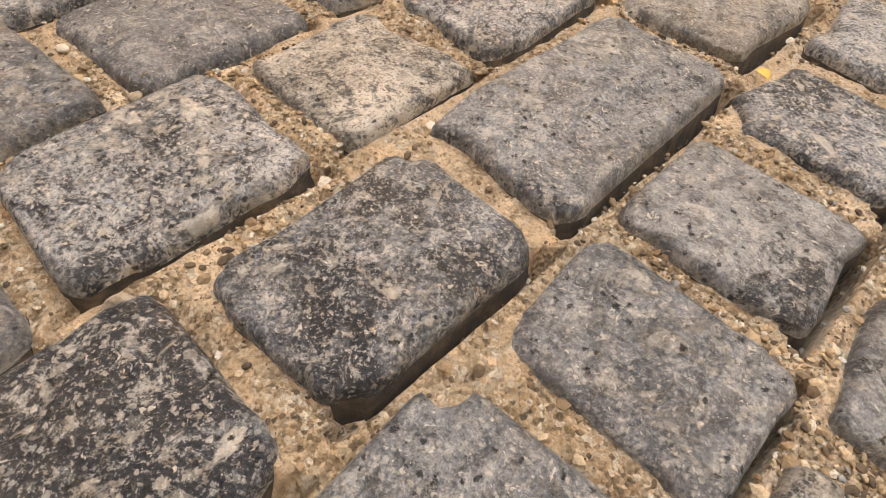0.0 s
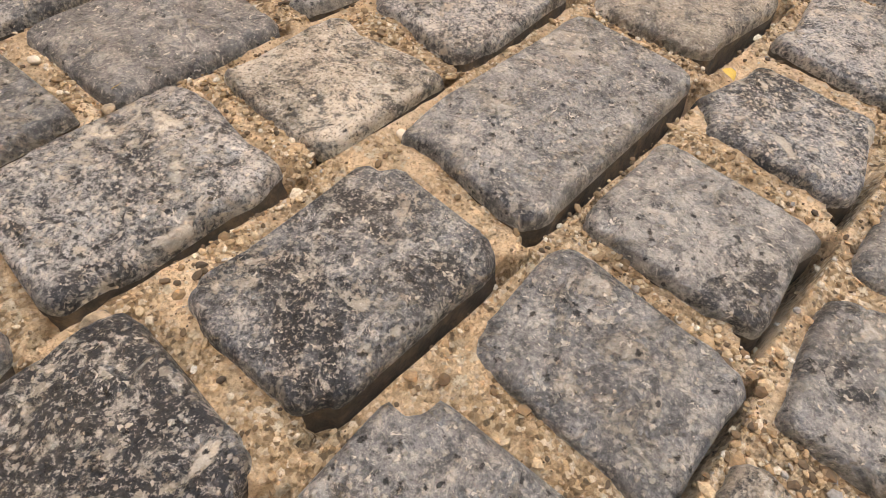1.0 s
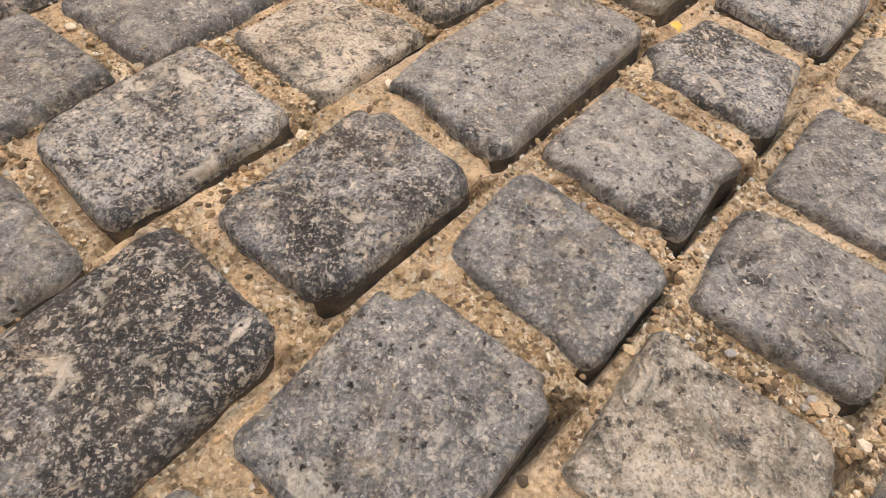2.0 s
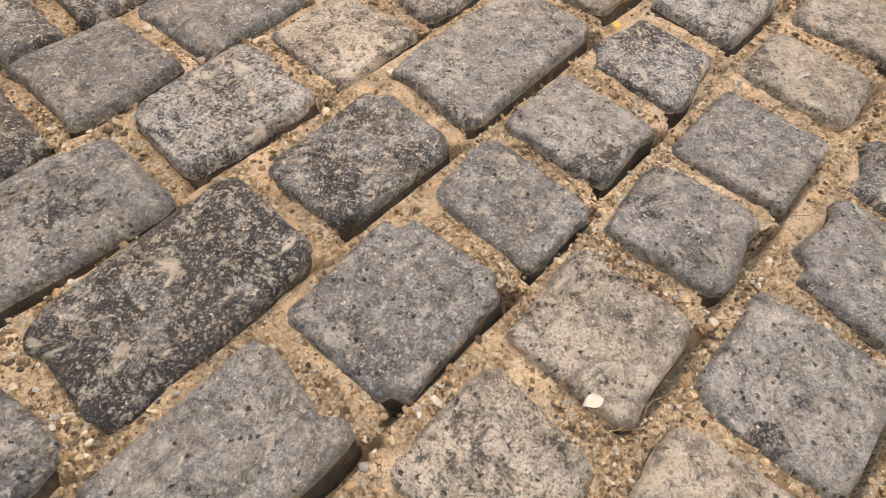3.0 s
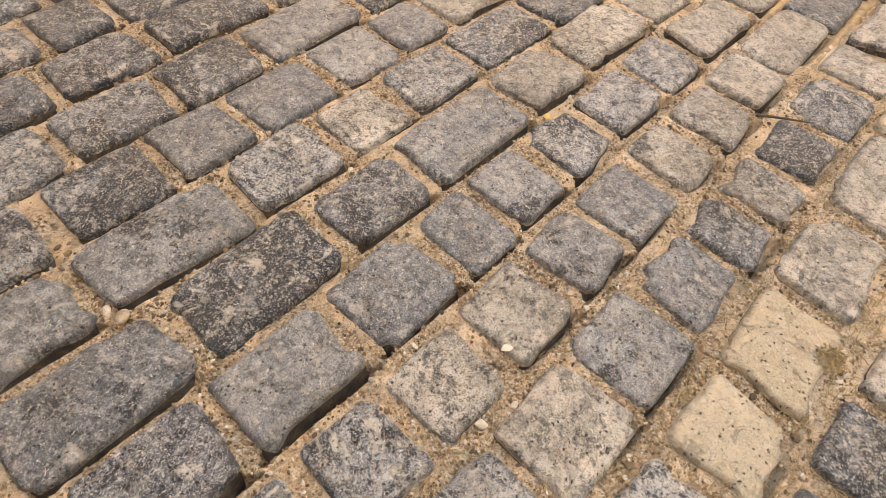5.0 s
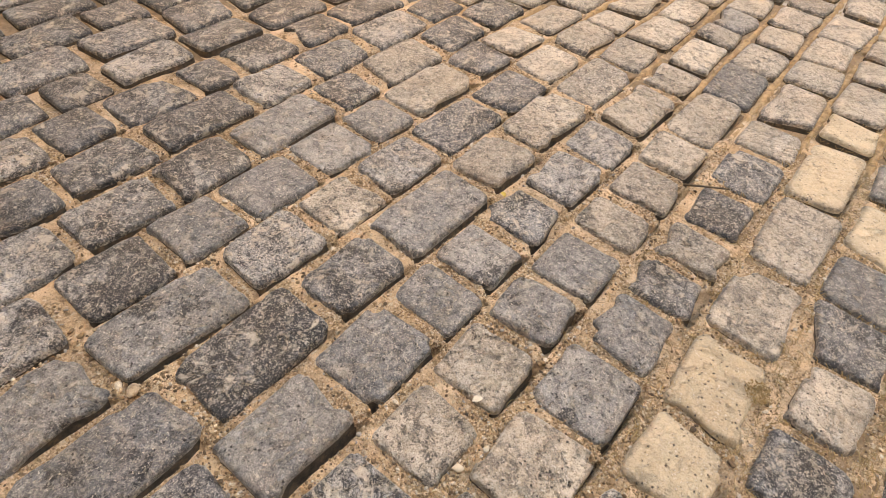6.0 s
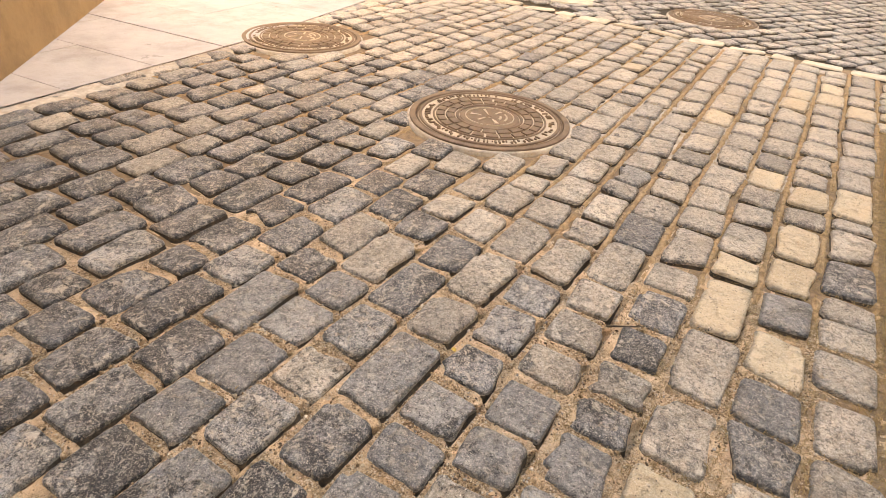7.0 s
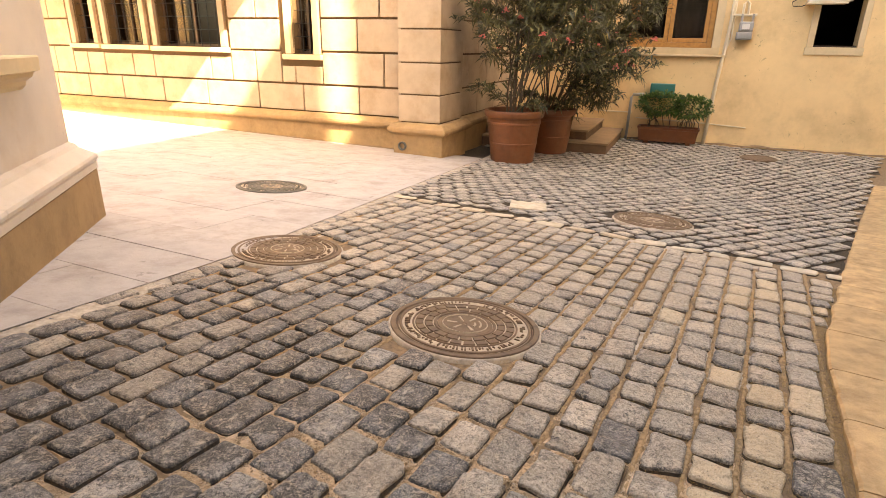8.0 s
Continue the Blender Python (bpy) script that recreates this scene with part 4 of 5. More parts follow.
def wall_dirt(name, points, seed):
    """Swept earth lying along the foot of a wall."""
    rng = random.Random(seed)
    verts, faces = [], []
    for (xa, ya), (xb, yb) in zip(points, points[1:]):
        steps = int(math.hypot(xb - xa, yb - ya) / 0.06)
        side = Vector((yb - ya, xa - xb)).normalized()
        last = None
        for k in range(steps + 1):
            p = Vector((xa + (xb - xa) * k / steps, ya + (yb - ya) * k / steps))
            wide = 0.03 + 0.05 * max(0.0, noise.noise((p.x * 1.7, p.y * 1.7, seed)) + 0.4) + rng.uniform(0, 0.012)
            high = 0.012 + 0.03 * max(0.0, noise.noise((p.x * 2.9, p.y * 2.9, seed + 3)) + 0.3)
            o = len(verts)
            for reach, h in ((0.0, high), (0.35, high * 0.8), (0.7, high * 0.35), (1.0, -0.006)):
                q = YARD @ Vector((p.x + side.x * wide * reach, p.y + side.y * wide * reach, 0))
                verts.append((q.x, q.y, land(q.x, q.y) + h))
            if last is not None:
                faces += [(last + j, last + j + 1, o + j + 1, o + j) for j in range(3)]
            last = o
    ob = part(name, (verts, faces), M_EARTH, smooth=True)
    return tagged(ob, "dark swept earth lying along the foot of the wall", "dirt", kind="stuff")


wall_dirt("dirt", [(2.4, 4.6), (9.4, 4.6)], 3)
wall_dirt("dirt", [(-9.0, 0.45), (-0.92, 0.45)], 5)

# ---------------------------------------------------------------- things in the yard
def flower_pot(x, y, r, h, label):
    p = YARD @ Vector((x, y, 0))
    pot = thing("flower_pot", Matrix.Translation((p.x, p.y, land(p.x, p.y))), label, "flower pot", "terracotta pots by the side wall")
    part("body", lathe([(0, 0.0), (r * 0.70, 0.0), (r * 0.72, 0.015), (r * 0.80, h * 0.36), (r * 0.815, h * 0.37), (r * 0.815, h * 0.39), (r * 0.805, h * 0.40),
                        (r * 0.875, h * 0.74), (r * 0.895, h * 0.75), (r * 0.895, h * 0.78), (r * 0.885, h * 0.79), (r * 0.92, h * 0.88), (r * 0.85, h * 0.88), (r * 0.8, h * 0.4), (0, h * 0.4)], 64), M_TERRACOTTA, pot)
    part("rim", lathe([(r * 0.86, h * 0.87), (r * 0.96, h * 0.868), (r * 0.985, h * 0.89), (r, h * 0.97), (r * 0.99, h), (r * 0.90, h), (r * 0.88, h * 0.97), (r * 0.86, h * 0.87)], 48), M_TERRACOTTA, pot, smooth=True)
    part("soil", lathe([(r * 0.87, h * 0.90), (r * 0.5, h * 0.93), (0, h * 0.94)], 24), M_SOIL, pot, smooth=True)
    return p.x, p.y, land(p.x, p.y) + h * 0.92


def leaf(verts, faces, p, d, long, wide, droop, rng):
    side = d.cross(Vector((rng.uniform(-1, 1), rng.uniform(-1, 1), 1.2))).normalized() * wide
    o = len(verts)
    mid = p + d * long * 0.5 + Vector((0, 0, droop * 0.3))
    tip = p + d * long + Vector((0, 0, -droop))
    crease = side.cross(d).normalized() * wide * 0.35
    verts += [p, mid - side + crease, mid - crease * 0.3, mid + side + crease, tip]
    faces += [(o, o + 1, o + 2), (o, o + 2, o + 3), (o + 1, o + 4, o + 2), (o + 2, o + 4, o + 3)]


def oleander(at, height, spread, stems, seed, lean, hanging=0):
    """A tall many-stemmed oleander with narrow leaves in whorls and pink flower heads."""
    rng = random.Random(seed)
    bush = thing("oleander", Matrix.Translation(at), "tall oleander with narrow dark leaves and pink flowers, potted", "plant", "oleanders in pots")
    wood, mains, leaves, heads = [], [], ([], []), []

    def shoot(p, d, long, r, depth):
        pts = [p]
        q, dd = p.copy(), d.copy()
        for k in range(6):
            dd = (dd + Vector((rng.uniform(-0.16, 0.16), rng.uniform(-0.16, 0.16), rng.uniform(-0.12, 0.10)))).normalized()
            q = q + dd * (long / 6)
            pts.append(q.copy())
            reach = (q - Vector((0, 0, q.z))).length
            if q.z > height * 0.2 or (depth and rng.random() < 0.5):
                for _ in range(rng.randint(5, 8) if depth else 5):
                    t = Vector((rng.uniform(-1, 1), rng.uniform(-1, 1), rng.uniform(-0.35, 0.9))).normalized()
                    leaf(*leaves, q + t * 0.01, (t + dd * 0.5).normalized(), rng.uniform(0.12, 0.21), rng.uniform(0.012, 0.019), rng.uniform(0.0, 0.08), rng)
            if depth < 2 and k >= 1 and (q.z > height * 0.2 or depth) and rng.random() < 0.8:
                s = (dd + Vector((rng.uniform(-1, 1), rng.uniform(-1, 1), rng.uniform(-0.6, 0.3))) * 1.1).normalized()
                shoot(q.copy(), s, long * rng.uniform(0.35, 0.55), r * 0.55, depth + 1)
        (wood if depth else mains).append(tube(pts, r, 5, 0.5))
        if q.z > height * 0.35 and rng.random() < 0.13:
            petals = ([], [])
            heads.append(petals)
            for _ in range(9):
                t = Vector((rng.uniform(-1, 1), rng.uniform(-1, 1), rng.uniform(-0.2, 1))).normalized()
                leaf(*petals, q + t * 0.012, t, rng.uniform(0.055, 0.08), 0.032, 0.0, rng)

    for k in range(stems):
        t = 6.28318 * k / stems + rng.uniform(-0.3, 0.3)
        out = Vector((math.cos(t), math.sin(t), 0))
        shoot(out * rng.uniform(0.03, 0.14), (out * spread + Vector((0, 0, 1)) + Vector(lean)).normalized(), height * rng.uniform(0.75, 1.05), 0.013, 0)
    for k in range(4):
        t = 6.28318 * k / 4 + rng.uniform(-0.3, 0.3)
        out = Vector((math.cos(t), math.sin(t), 0))
        shoot(out * 0.12 + Vector((0, 0, 0.1)), (out + Vector((0, 0, rng.uniform(0.1, 0.9))) + Vector(lean)).normalized(), rng.uniform(0.3, 0.6), 0.008, 1)
    for k in range(hanging):                       # low shoots that hang out over the steps
        side = Vector((0.84, -0.54, 0)) + Vector((rng.uniform(-0.35, 0.35), rng.uniform(-0.35, 0.35), 0))
        shoot(side * 0.15 + Vector((0, 0, rng.uniform(0.25, 0.85))), (side + Vector((0, 0, rng.uniform(-0.1, 0.2)))).normalized(), rng.uniform(0.65, 0.95), 0.009, 1)
    for piece in mains:
        part("stem", piece, M_BARK, bush)
    part("twig", join(*wood), M_BARK, bush)["kind"] = "stuff"
    part("leaf", leaves, M_OLEANDER, bush)["kind"] = "stuff"
    for head in heads:
        part("flower", head, M_PINK, bush, "pink flower head")
    return bush


oleander(flower_pot(0.97, 0.80, 0.50, 0.86, "large terracotta coloured round pot standing on the cobbles"), 2.6, 0.22, 13, 3, (0.20, -0.10, 0))
oleander(flower_pot(1.30, 2.10, 0.46, 0.80, "terracotta coloured round pot standing behind a larger one"), 2.3, 0.40, 15, 6, (0.20, -0.14, 0), 8)


def stone_steps():
    st = thing("steps", YARD, "two worn brown stone steps with lighter treads against the wall", "steps", kind="")
    z = FLAT
    part("step", box((-0.09, 2.25, z - 0.2), (2.34, 4.57, z + 0.165), 0.015), M_STEP, st)
    part("step", box((-0.09, 2.48, z + 0.165), (1.92, 4.57, z + 0.35), 0.015), M_STEP, st)
    part("tread", box((-0.09, 2.22, z + 0.166), (2.37, 4.575, z + 0.205), 0.01), M_TREAD, st)
    part("tread", box((-0.09, 2.46, z + 0.351), (1.95, 4.575, z + 0.39), 0.01), M_TREAD, st)


stone_steps()


def planter(x0, x1, y):
    z = FLAT
    box_thing = thing("planter", YARD, "long terracotta coloured plastic planter with green bushes beside the wall", "planter")
    long, w0, w1, h = x1 - x0, 0.15, 0.19, 0.34
    verts, faces = [], []
    for zz, g in ((0.05, 0.0), (h - 0.05, 0.03), (h - 0.045, 0.045), (h, 0.05), (h, 0.015), (h - 0.07, 0.01)):
        verts += [(x0 - g, y - w0 - g, z + zz), (x1 + g, y - w0 - g, z + zz), (x1 + g, y + w0 + g, z + zz), (x0 - g, y + w0 + g, z + zz)]
    for k in range(5):
        faces += [(4 * k + j, 4 * k + (j + 1) % 4, 4 * k + 4 + (j + 1) % 4, 4 * k + 4 + j) for j in range(4)]
    faces.append((3, 2, 1, 0))
    part("trough", (verts, faces), M_TERRACOTTA, box_thing)
    part("soil", box((x0 - 0.02, y - w0 - 0.02, z + h - 0.08), (x1 + 0.02, y + w0 + 0.02, z + h - 0.05)), M_SOIL, box_thing)
    for fx in (x0 + 0.1, x1 - 0.18):
        part("foot", box((fx, y - w0 + 0.01, z - 0.005), (fx + 0.09, y + w0 - 0.01, z + 0.052), 0.006), M_TERRACOTTA, box_thing)
    rng = random.Random(21)
    for cx, rx, rz, zc, n in ((x0 + 0.33, 0.46, 0.23, 0.79, 1250), (x1 - 0.18, 0.36, 0.22, 0.75, 1050)):
        bush = thing("bush", YARD @ Matrix.Translation((cx, y, z + h - 0.06)), "small leafy green bush growing in the planter", "plant", "bushes in the planter")
        wood, leaves = [], ([], [])
        for k in range(11):
            foot, crown = rng.uniform(-0.22, 0.22), rng.uniform(-0.3, 0.3)
            wood.append(tube([(foot, rng.uniform(-0.05, 0.05), 0), (foot + rng.uniform(-0.06, 0.06), rng.uniform(-0.05, 0.05), 0.15), ((foot + crown) / 2, rng.uniform(-0.05, 0.05), 0.3), (crown, 0, 0.48)], 0.010, 5, 0.5))
        for k in range(n):
            t = Vector((rng.gauss(0, 1), rng.gauss(0, 1), rng.gauss(0, 1))).normalized()
            bump = 1 + 0.35 * noise.noise(t * 2.3 + Vector((cx, 0, 0)))
            s = rng.uniform(0.55, 1.0) ** 0.5 * bump
            p = Vector((t.x * rx * s, t.y * 0.22 * s, zc - h + 0.06 + t.z * rz * s))
            leaf(*leaves, p, (t + Vector((rng.uniform(-0.7, 0.7), rng.uniform(-0.7, 0.7), rng.uniform(-0.2, 0.8)))).normalized(), rng.uniform(0.05, 0.085), rng.uniform(0.015, 0.026), 0.01, rng)
        for piece in wood:
            part("stem", piece, M_BARK, bush)
        part("leaf", leaves, M_BUSH, bush)["kind"] = "stuff"


planter(2.75, 3.85, 4.22)

crate = part("crate", box((2.83, 4.40, 0.18), (3.31, 4.57, 0.46), 0.02), M_GREEN)
crate.matrix_world = YARD
tagged(crate, "green plastic box fixed on the wall above the planter", "box")


def wall_pipe(name, points, r, label, material=M_PIPE):
    ob = part(name, tube(points, r, 10), material, smooth=True)
    ob.matrix_world = YARD
    return tagged(ob, label, "pipe")


wall_pipe("drain_pipe", [(4.16, BACK - 0.05, 3.2), (4.15, BACK - 0.05, 1.6), (4.07, BACK - 0.05, 0.5), (4.01, BACK - 0.05, FLAT - 0.05)], 0.035, "cream painted pipe running down the stucco wall")
wall_pipe("cable_pipe", [(4.20, BACK - 0.03, 3.2), (4.20, BACK - 0.03, 1.35), (4.08, BACK - 0.03, 0.95), (4.02, BACK - 0.03, 0.1)], 0.014, "thin cream cable pipe beside the drain pipe")
wall_pipe("low_pipe", [(2.6, BACK - 0.02, -0.27), (3.9, BACK - 0.02, -0.30), (4.75, BACK - 0.02, -0.345)], 0.012, "thin pale pipe running low along the wall")
wall_pipe("wall_cable", [(1.68, BACK - 0.02, 0.3), (1.70, BACK - 0.02, -0.12), (1.75, BACK - 0.02, -0.16), (2.5, BACK - 0.02, -0.16)], 0.014, "thin pale cable pipe bent along the wall")
tap = wall_pipe("stand_pipe", [(2.45, BACK - 0.1, FLAT - 0.02), (2.47, BACK - 0.1, 0.16), (2.5, BACK - 0.1, 0.22), (2.72, BACK - 0.1, 0.23)], 0.03, "grey water pipe standing by the planter", M_METER)

meter = thing("gas_meter", YARD, "grey gas meter with pale pipes fixed on the stucco wall", "gas meter")
part("body", box((4.27, BACK - 0.20, 1.33), (4.55, BACK - 0.02, 1.48), 0.03), M_METER, meter)
part("head", box((4.30, BACK - 0.19, 1.48), (4.55, BACK - 0.02, 1.66), 0.025), M_METER, meter)
part("dial", box((4.35, BACK - 0.205, 1.52), (4.48, BACK - 0.185, 1.62), 0.006), M_WHITE, meter, "white dial plate")
for x in (4.33, 4.52):
    part("pipe", tube([(x, BACK - 0.11, 1.66), (x, BACK - 0.11, 1.80)], 0.022, 8), M_METER, meter)
part("bracket", tube([(4.17, BACK - 0.08, 1.78), (4.58, BACK - 0.08, 1.78)], 0.025, 8), M_PIPE, meter)
part("bend", tube([(4.33, BACK - 0.11, 1.8), (4.33, BACK - 0.11, 1.98), (4.37, BACK - 0.11, 2.04), (4.42, BACK - 0.11, 1.98), (4.42, BACK - 0.11, 1.8)], 0.024, 8), M_PIPE, meter)

unit = thing("air_conditioner", YARD, "cream air conditioner unit on the wall with a hanging cable", "air conditioner")
part("body", box((5.36, BACK - 0.32, 2.0), (6.05, BACK - 0.02, 2.5), 0.02), M_WHITE, unit)
part("bracket", box((5.34, BACK - 0.33, 1.955), (5.98, BACK, 1.995), 0.004), M_PIPE, unit)
part("cable", tube([(5.3, BACK - 0.1, 2.1), (5.12, BACK - 0.1, 2.0), (5.15, BACK - 0.08, 1.93), (5.3, BACK - 0.06, 1.93), (5.4, BACK - 0.06, 1.98)], 0.008, 6), M_IRON, unit)

drain = part("drain_outlet", lathe([(0.075, 0.0), (0.075, 0.035), (0.07, 0.04), (0.05, 0.04), (0.05, -0.12)], 24), M_CASTGREY, smooth=True)
drain.matrix_world = YARD @ Matrix.Translation((-0.72, -0.004, -0.47)) @ pose(0, 0, 0, 90)
tagged(drain, "round grey drain outlet at the foot of the pier", "drain")

slab_u, slab_v = uv_of(2.0, 5.08)
slab = part("pale_slab", box((-0.2, -0.19, -0.03), (0.2, 0.19, 0.007), 0.004), M_BORDER)
slab.matrix_world = street_pose(slab_u, slab_v, 0.0, 22)
tagged(slab, "square tan limestone slab let into the cobbles", "slab")


# ---------------------------------------------------------------- cobbles
def stone_geometry(long, wide, seed, n, fine):
    """(verts, faces) of a worn cobble about its own middle, its top near z = 0: a crooked quadrilateral with chipped edges."""
    rng = random.Random(seed)
    power = rng.uniform(6.5, 11.0)
    ox = rng.uniform(0, 90)
    stray = 1.0 if fine else 1.5
    corners = [[Vector((rng.gauss(0, 0.0045), rng.gauss(0, 0.0032))) * stray for _ in range(2)] for _ in range(2)]
    chip = rng.uniform(0.005, 0.020) if fine else rng.uniform(0.006, 0.022)
    outline = []
    for k in range(n):
        t = 6.28318 * (k + 0.5) / n
        c, s = math.cos(t), math.sin(t)
        a = math.copysign(abs(c) ** (2 / power), c)
        b = math.copysign(abs(s) ** (2 / power), s)
        p = Vector((a * long / 2, b * wide / 2))
        for j in (0, 1):
            for i in (0, 1):
                p += corners[j][i] * (1 + (2 * i - 1) * a) * (1 + (2 * j - 1) * b) / 4
        bite = max(0.0, noise.noise((p.x * 22 + ox, p.y * 22, 8.0)) - 0.12) * chip * 2.2
        r = p.length
        p *= 1 - (bite + 0.0030 * noise.noise((p.x * 40 + ox, p.y * 40, 1.0)) + 0.0018 * noise.noise((p.x * 120 + ox, p.y * 120, 4.0))) / r
        outline.append(p)
    lean = 1.0 if fine else 2.2
    tilt_x, tilt_y = rng.gauss(0, 0.012) * lean, rng.gauss(0, 0.016) * lean
    dish = rng.uniform(-0.001, 0.004) if fine else 0.001
    if fine:
        rings = ((-0.004, -0.07), (-0.003, -0.034), (-0.001, -0.022), (0.0, -0.013), (0.0008, -0.0072), (0.0022, -0.0040), (0.0044, -0.0019), (0.008, -0.0008), (0.013, -0.0003),
                 (0.020, 0), (0.027, 0.0002), (0.035, 0.0003), (0.044, 0.0004))
    elif n > 20:
        rings = ((-0.002, -0.06), (0.0, -0.012), (0.0014, -0.0058), (0.0044, -0.0022), (0.010, -0.0007), (0.020, 0.0), (0.036, 0.0004))
    else:
        rings = ((-0.002, -0.06), (0.0, -0.013), (0.004, -0.0045), (0.011, -0.0012), (0.030, 0.0))
    verts, faces = [], []

    def top(x, y):
        h = tilt_x * x + tilt_y * y + dish * (1 - (2 * x / long) ** 2) * (1 - (2 * y / wide) ** 2)
        h += (0.004 if fine else 0.0045) * noise.noise((x * 16 + ox, y * 16, 2.0))
        return h + (0.0020 * noise.noise((x * 55 + ox, y * 55, 6.0)) + 0.0010 * noise.noise((x * 150 + ox, y * 150, 9.0)) if fine else 0.0)

    for inset, z in rings:
        for p in outline:
            q = Vector((p.x * (1 - inset / (long / 2)), p.y * (1 - inset / (wide / 2))))
            if z > -0.03 and inset < 0.012:
                q *= 1 - 0.014 * max(0.0, noise.noise((q.x * 45 + ox, q.y * 45, z * 60)))
            verts.append((q.x, q.y, z + (top(q.x, q.y) if z > -0.03 else 0.0)))
    for k in range(len(rings) - 1):
        for j in range(n):
            o, w = k * n, (j + 1) % n
            faces.append((o + j, o + w, o + n + w, o + n + j))
    last = (len(rings) - 1) * n
    verts.append((0, 0, top(0, 0)))
    faces += [(last + j, last + (j + 1) % n, len(verts) - 1) for j in range(n)]
    return verts, faces


# stones of a look of their own, by course and place along it
KNOWN = ((-1, 0.30, M_COBBLE_CHIP), (2, 0.06, M_COBBLE_CHIP), (2, 0.205, M_COBBLE_PALE), (3, 0.12, M_COBBLE_PALE), (1, -0.085, M_COBBLE_SMOOTH), (0, 0.19, M_COBBLE_DARK), (0, -0.035, M_COBBLE_DARK),
         (-2, -0.11, M_COBBLE_DARK), (-1, -0.09, M_COBBLE_SMOOTH), (0, -0.27, M_COBBLE_SMOOTH), (-2, 0.06, M_COBBLE_SMOOTH), (-1, 0.125, M_COBBLE), (0, 0.41, M_COBBLE_SMOOTH), (1, 0.10, M_COBBLE_SMOOTH), (3, 0.285, M_COBBLE_SMOOTH), (3, 0.44, M_COBBLE_SMOOTH), (1, 0.25, M_COBBLE_SMOOTH), (2, 0.35, M_COBBLE_SMOOTH), (4, 0.275, M_COBBLE_TAN), (4, 0.44, M_COBBLE_TAN),
         (5, 0.55, M_COBBLE_PALE), (5, 0.39, M_COBBLE_DARK), (5, 0.71, M_COBBLE_DARK), (5, 0.83, M_COBBLE_SMOOTH), (4, 0.92, M_COBBLE_MID), (5, 1.04, M_COBBLE_TAN), (4, 1.19, M_COBBLE_TAN), (4, 1.40, M_COBBLE_TAN),
         (5, 1.21, M_COBBLE_SMOOTH), (5, 1.48, M_COBBLE_TAN), (4, 1.60, M_COBBLE_PALE), (5, 1.71, M_COBBLE_TAN), (0, 0.87, M_COBBLE_CHIP), (-1, 0.905, M_COBBLE_DARK), (-2, 0.775, M_COBBLE_PALE),
         (-5, 0.34, M_COBBLE_DARK), (-5, 0.07, M_COBBLE_DARK), (-6, 0.62, M_COBBLE_DARK), (-5, 0.74, M_COBBLE_DARK))


def stone_kind(i, u, v, rng):
    for row, at, kind in KNOWN:
        if row == i and abs(u - at) < 0.05:
            return kind
    east = min(1.0, max(0.0, (v + 0.9 + 0.36 * max(0.0, u - 0.9)) / 1.0))
    if i >= 4 and u > 1.8 and rng.random() < 0.14:
        return M_COBBLE_TAN
    if u > 0.45 and rng.random() < 0.012 * east:
        return M_COBBLE_TAN
    # paler mix up the street: dusty stones, with far glare put into the colour
    if rng.random() < min(0.75, 0.36 * max(0.0, u - 0.5)) * max(east, min(1.0, 0.5 * (u - 1.6))):
        return M_COBBLE_PALE
    if (u > 0.45 or v < -0.3) and rng.random() < 0.06 + 0.72 * (1 - east) * min(1.0, max(0.15, 1.5 - 0.4 * u)):
        return M_COBBLE_DARK
    if u < 0.6 or rng.random() < 0.15:
        return M_COBBLE if rng.random() < 0.65 else M_COBBLE_SMOOTH
    return M_COBBLE_MID


def shaded_sides(faces, n):
    """Marks the sunk sides of a stone, whose dark colour holds shade and earth."""
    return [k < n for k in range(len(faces))]


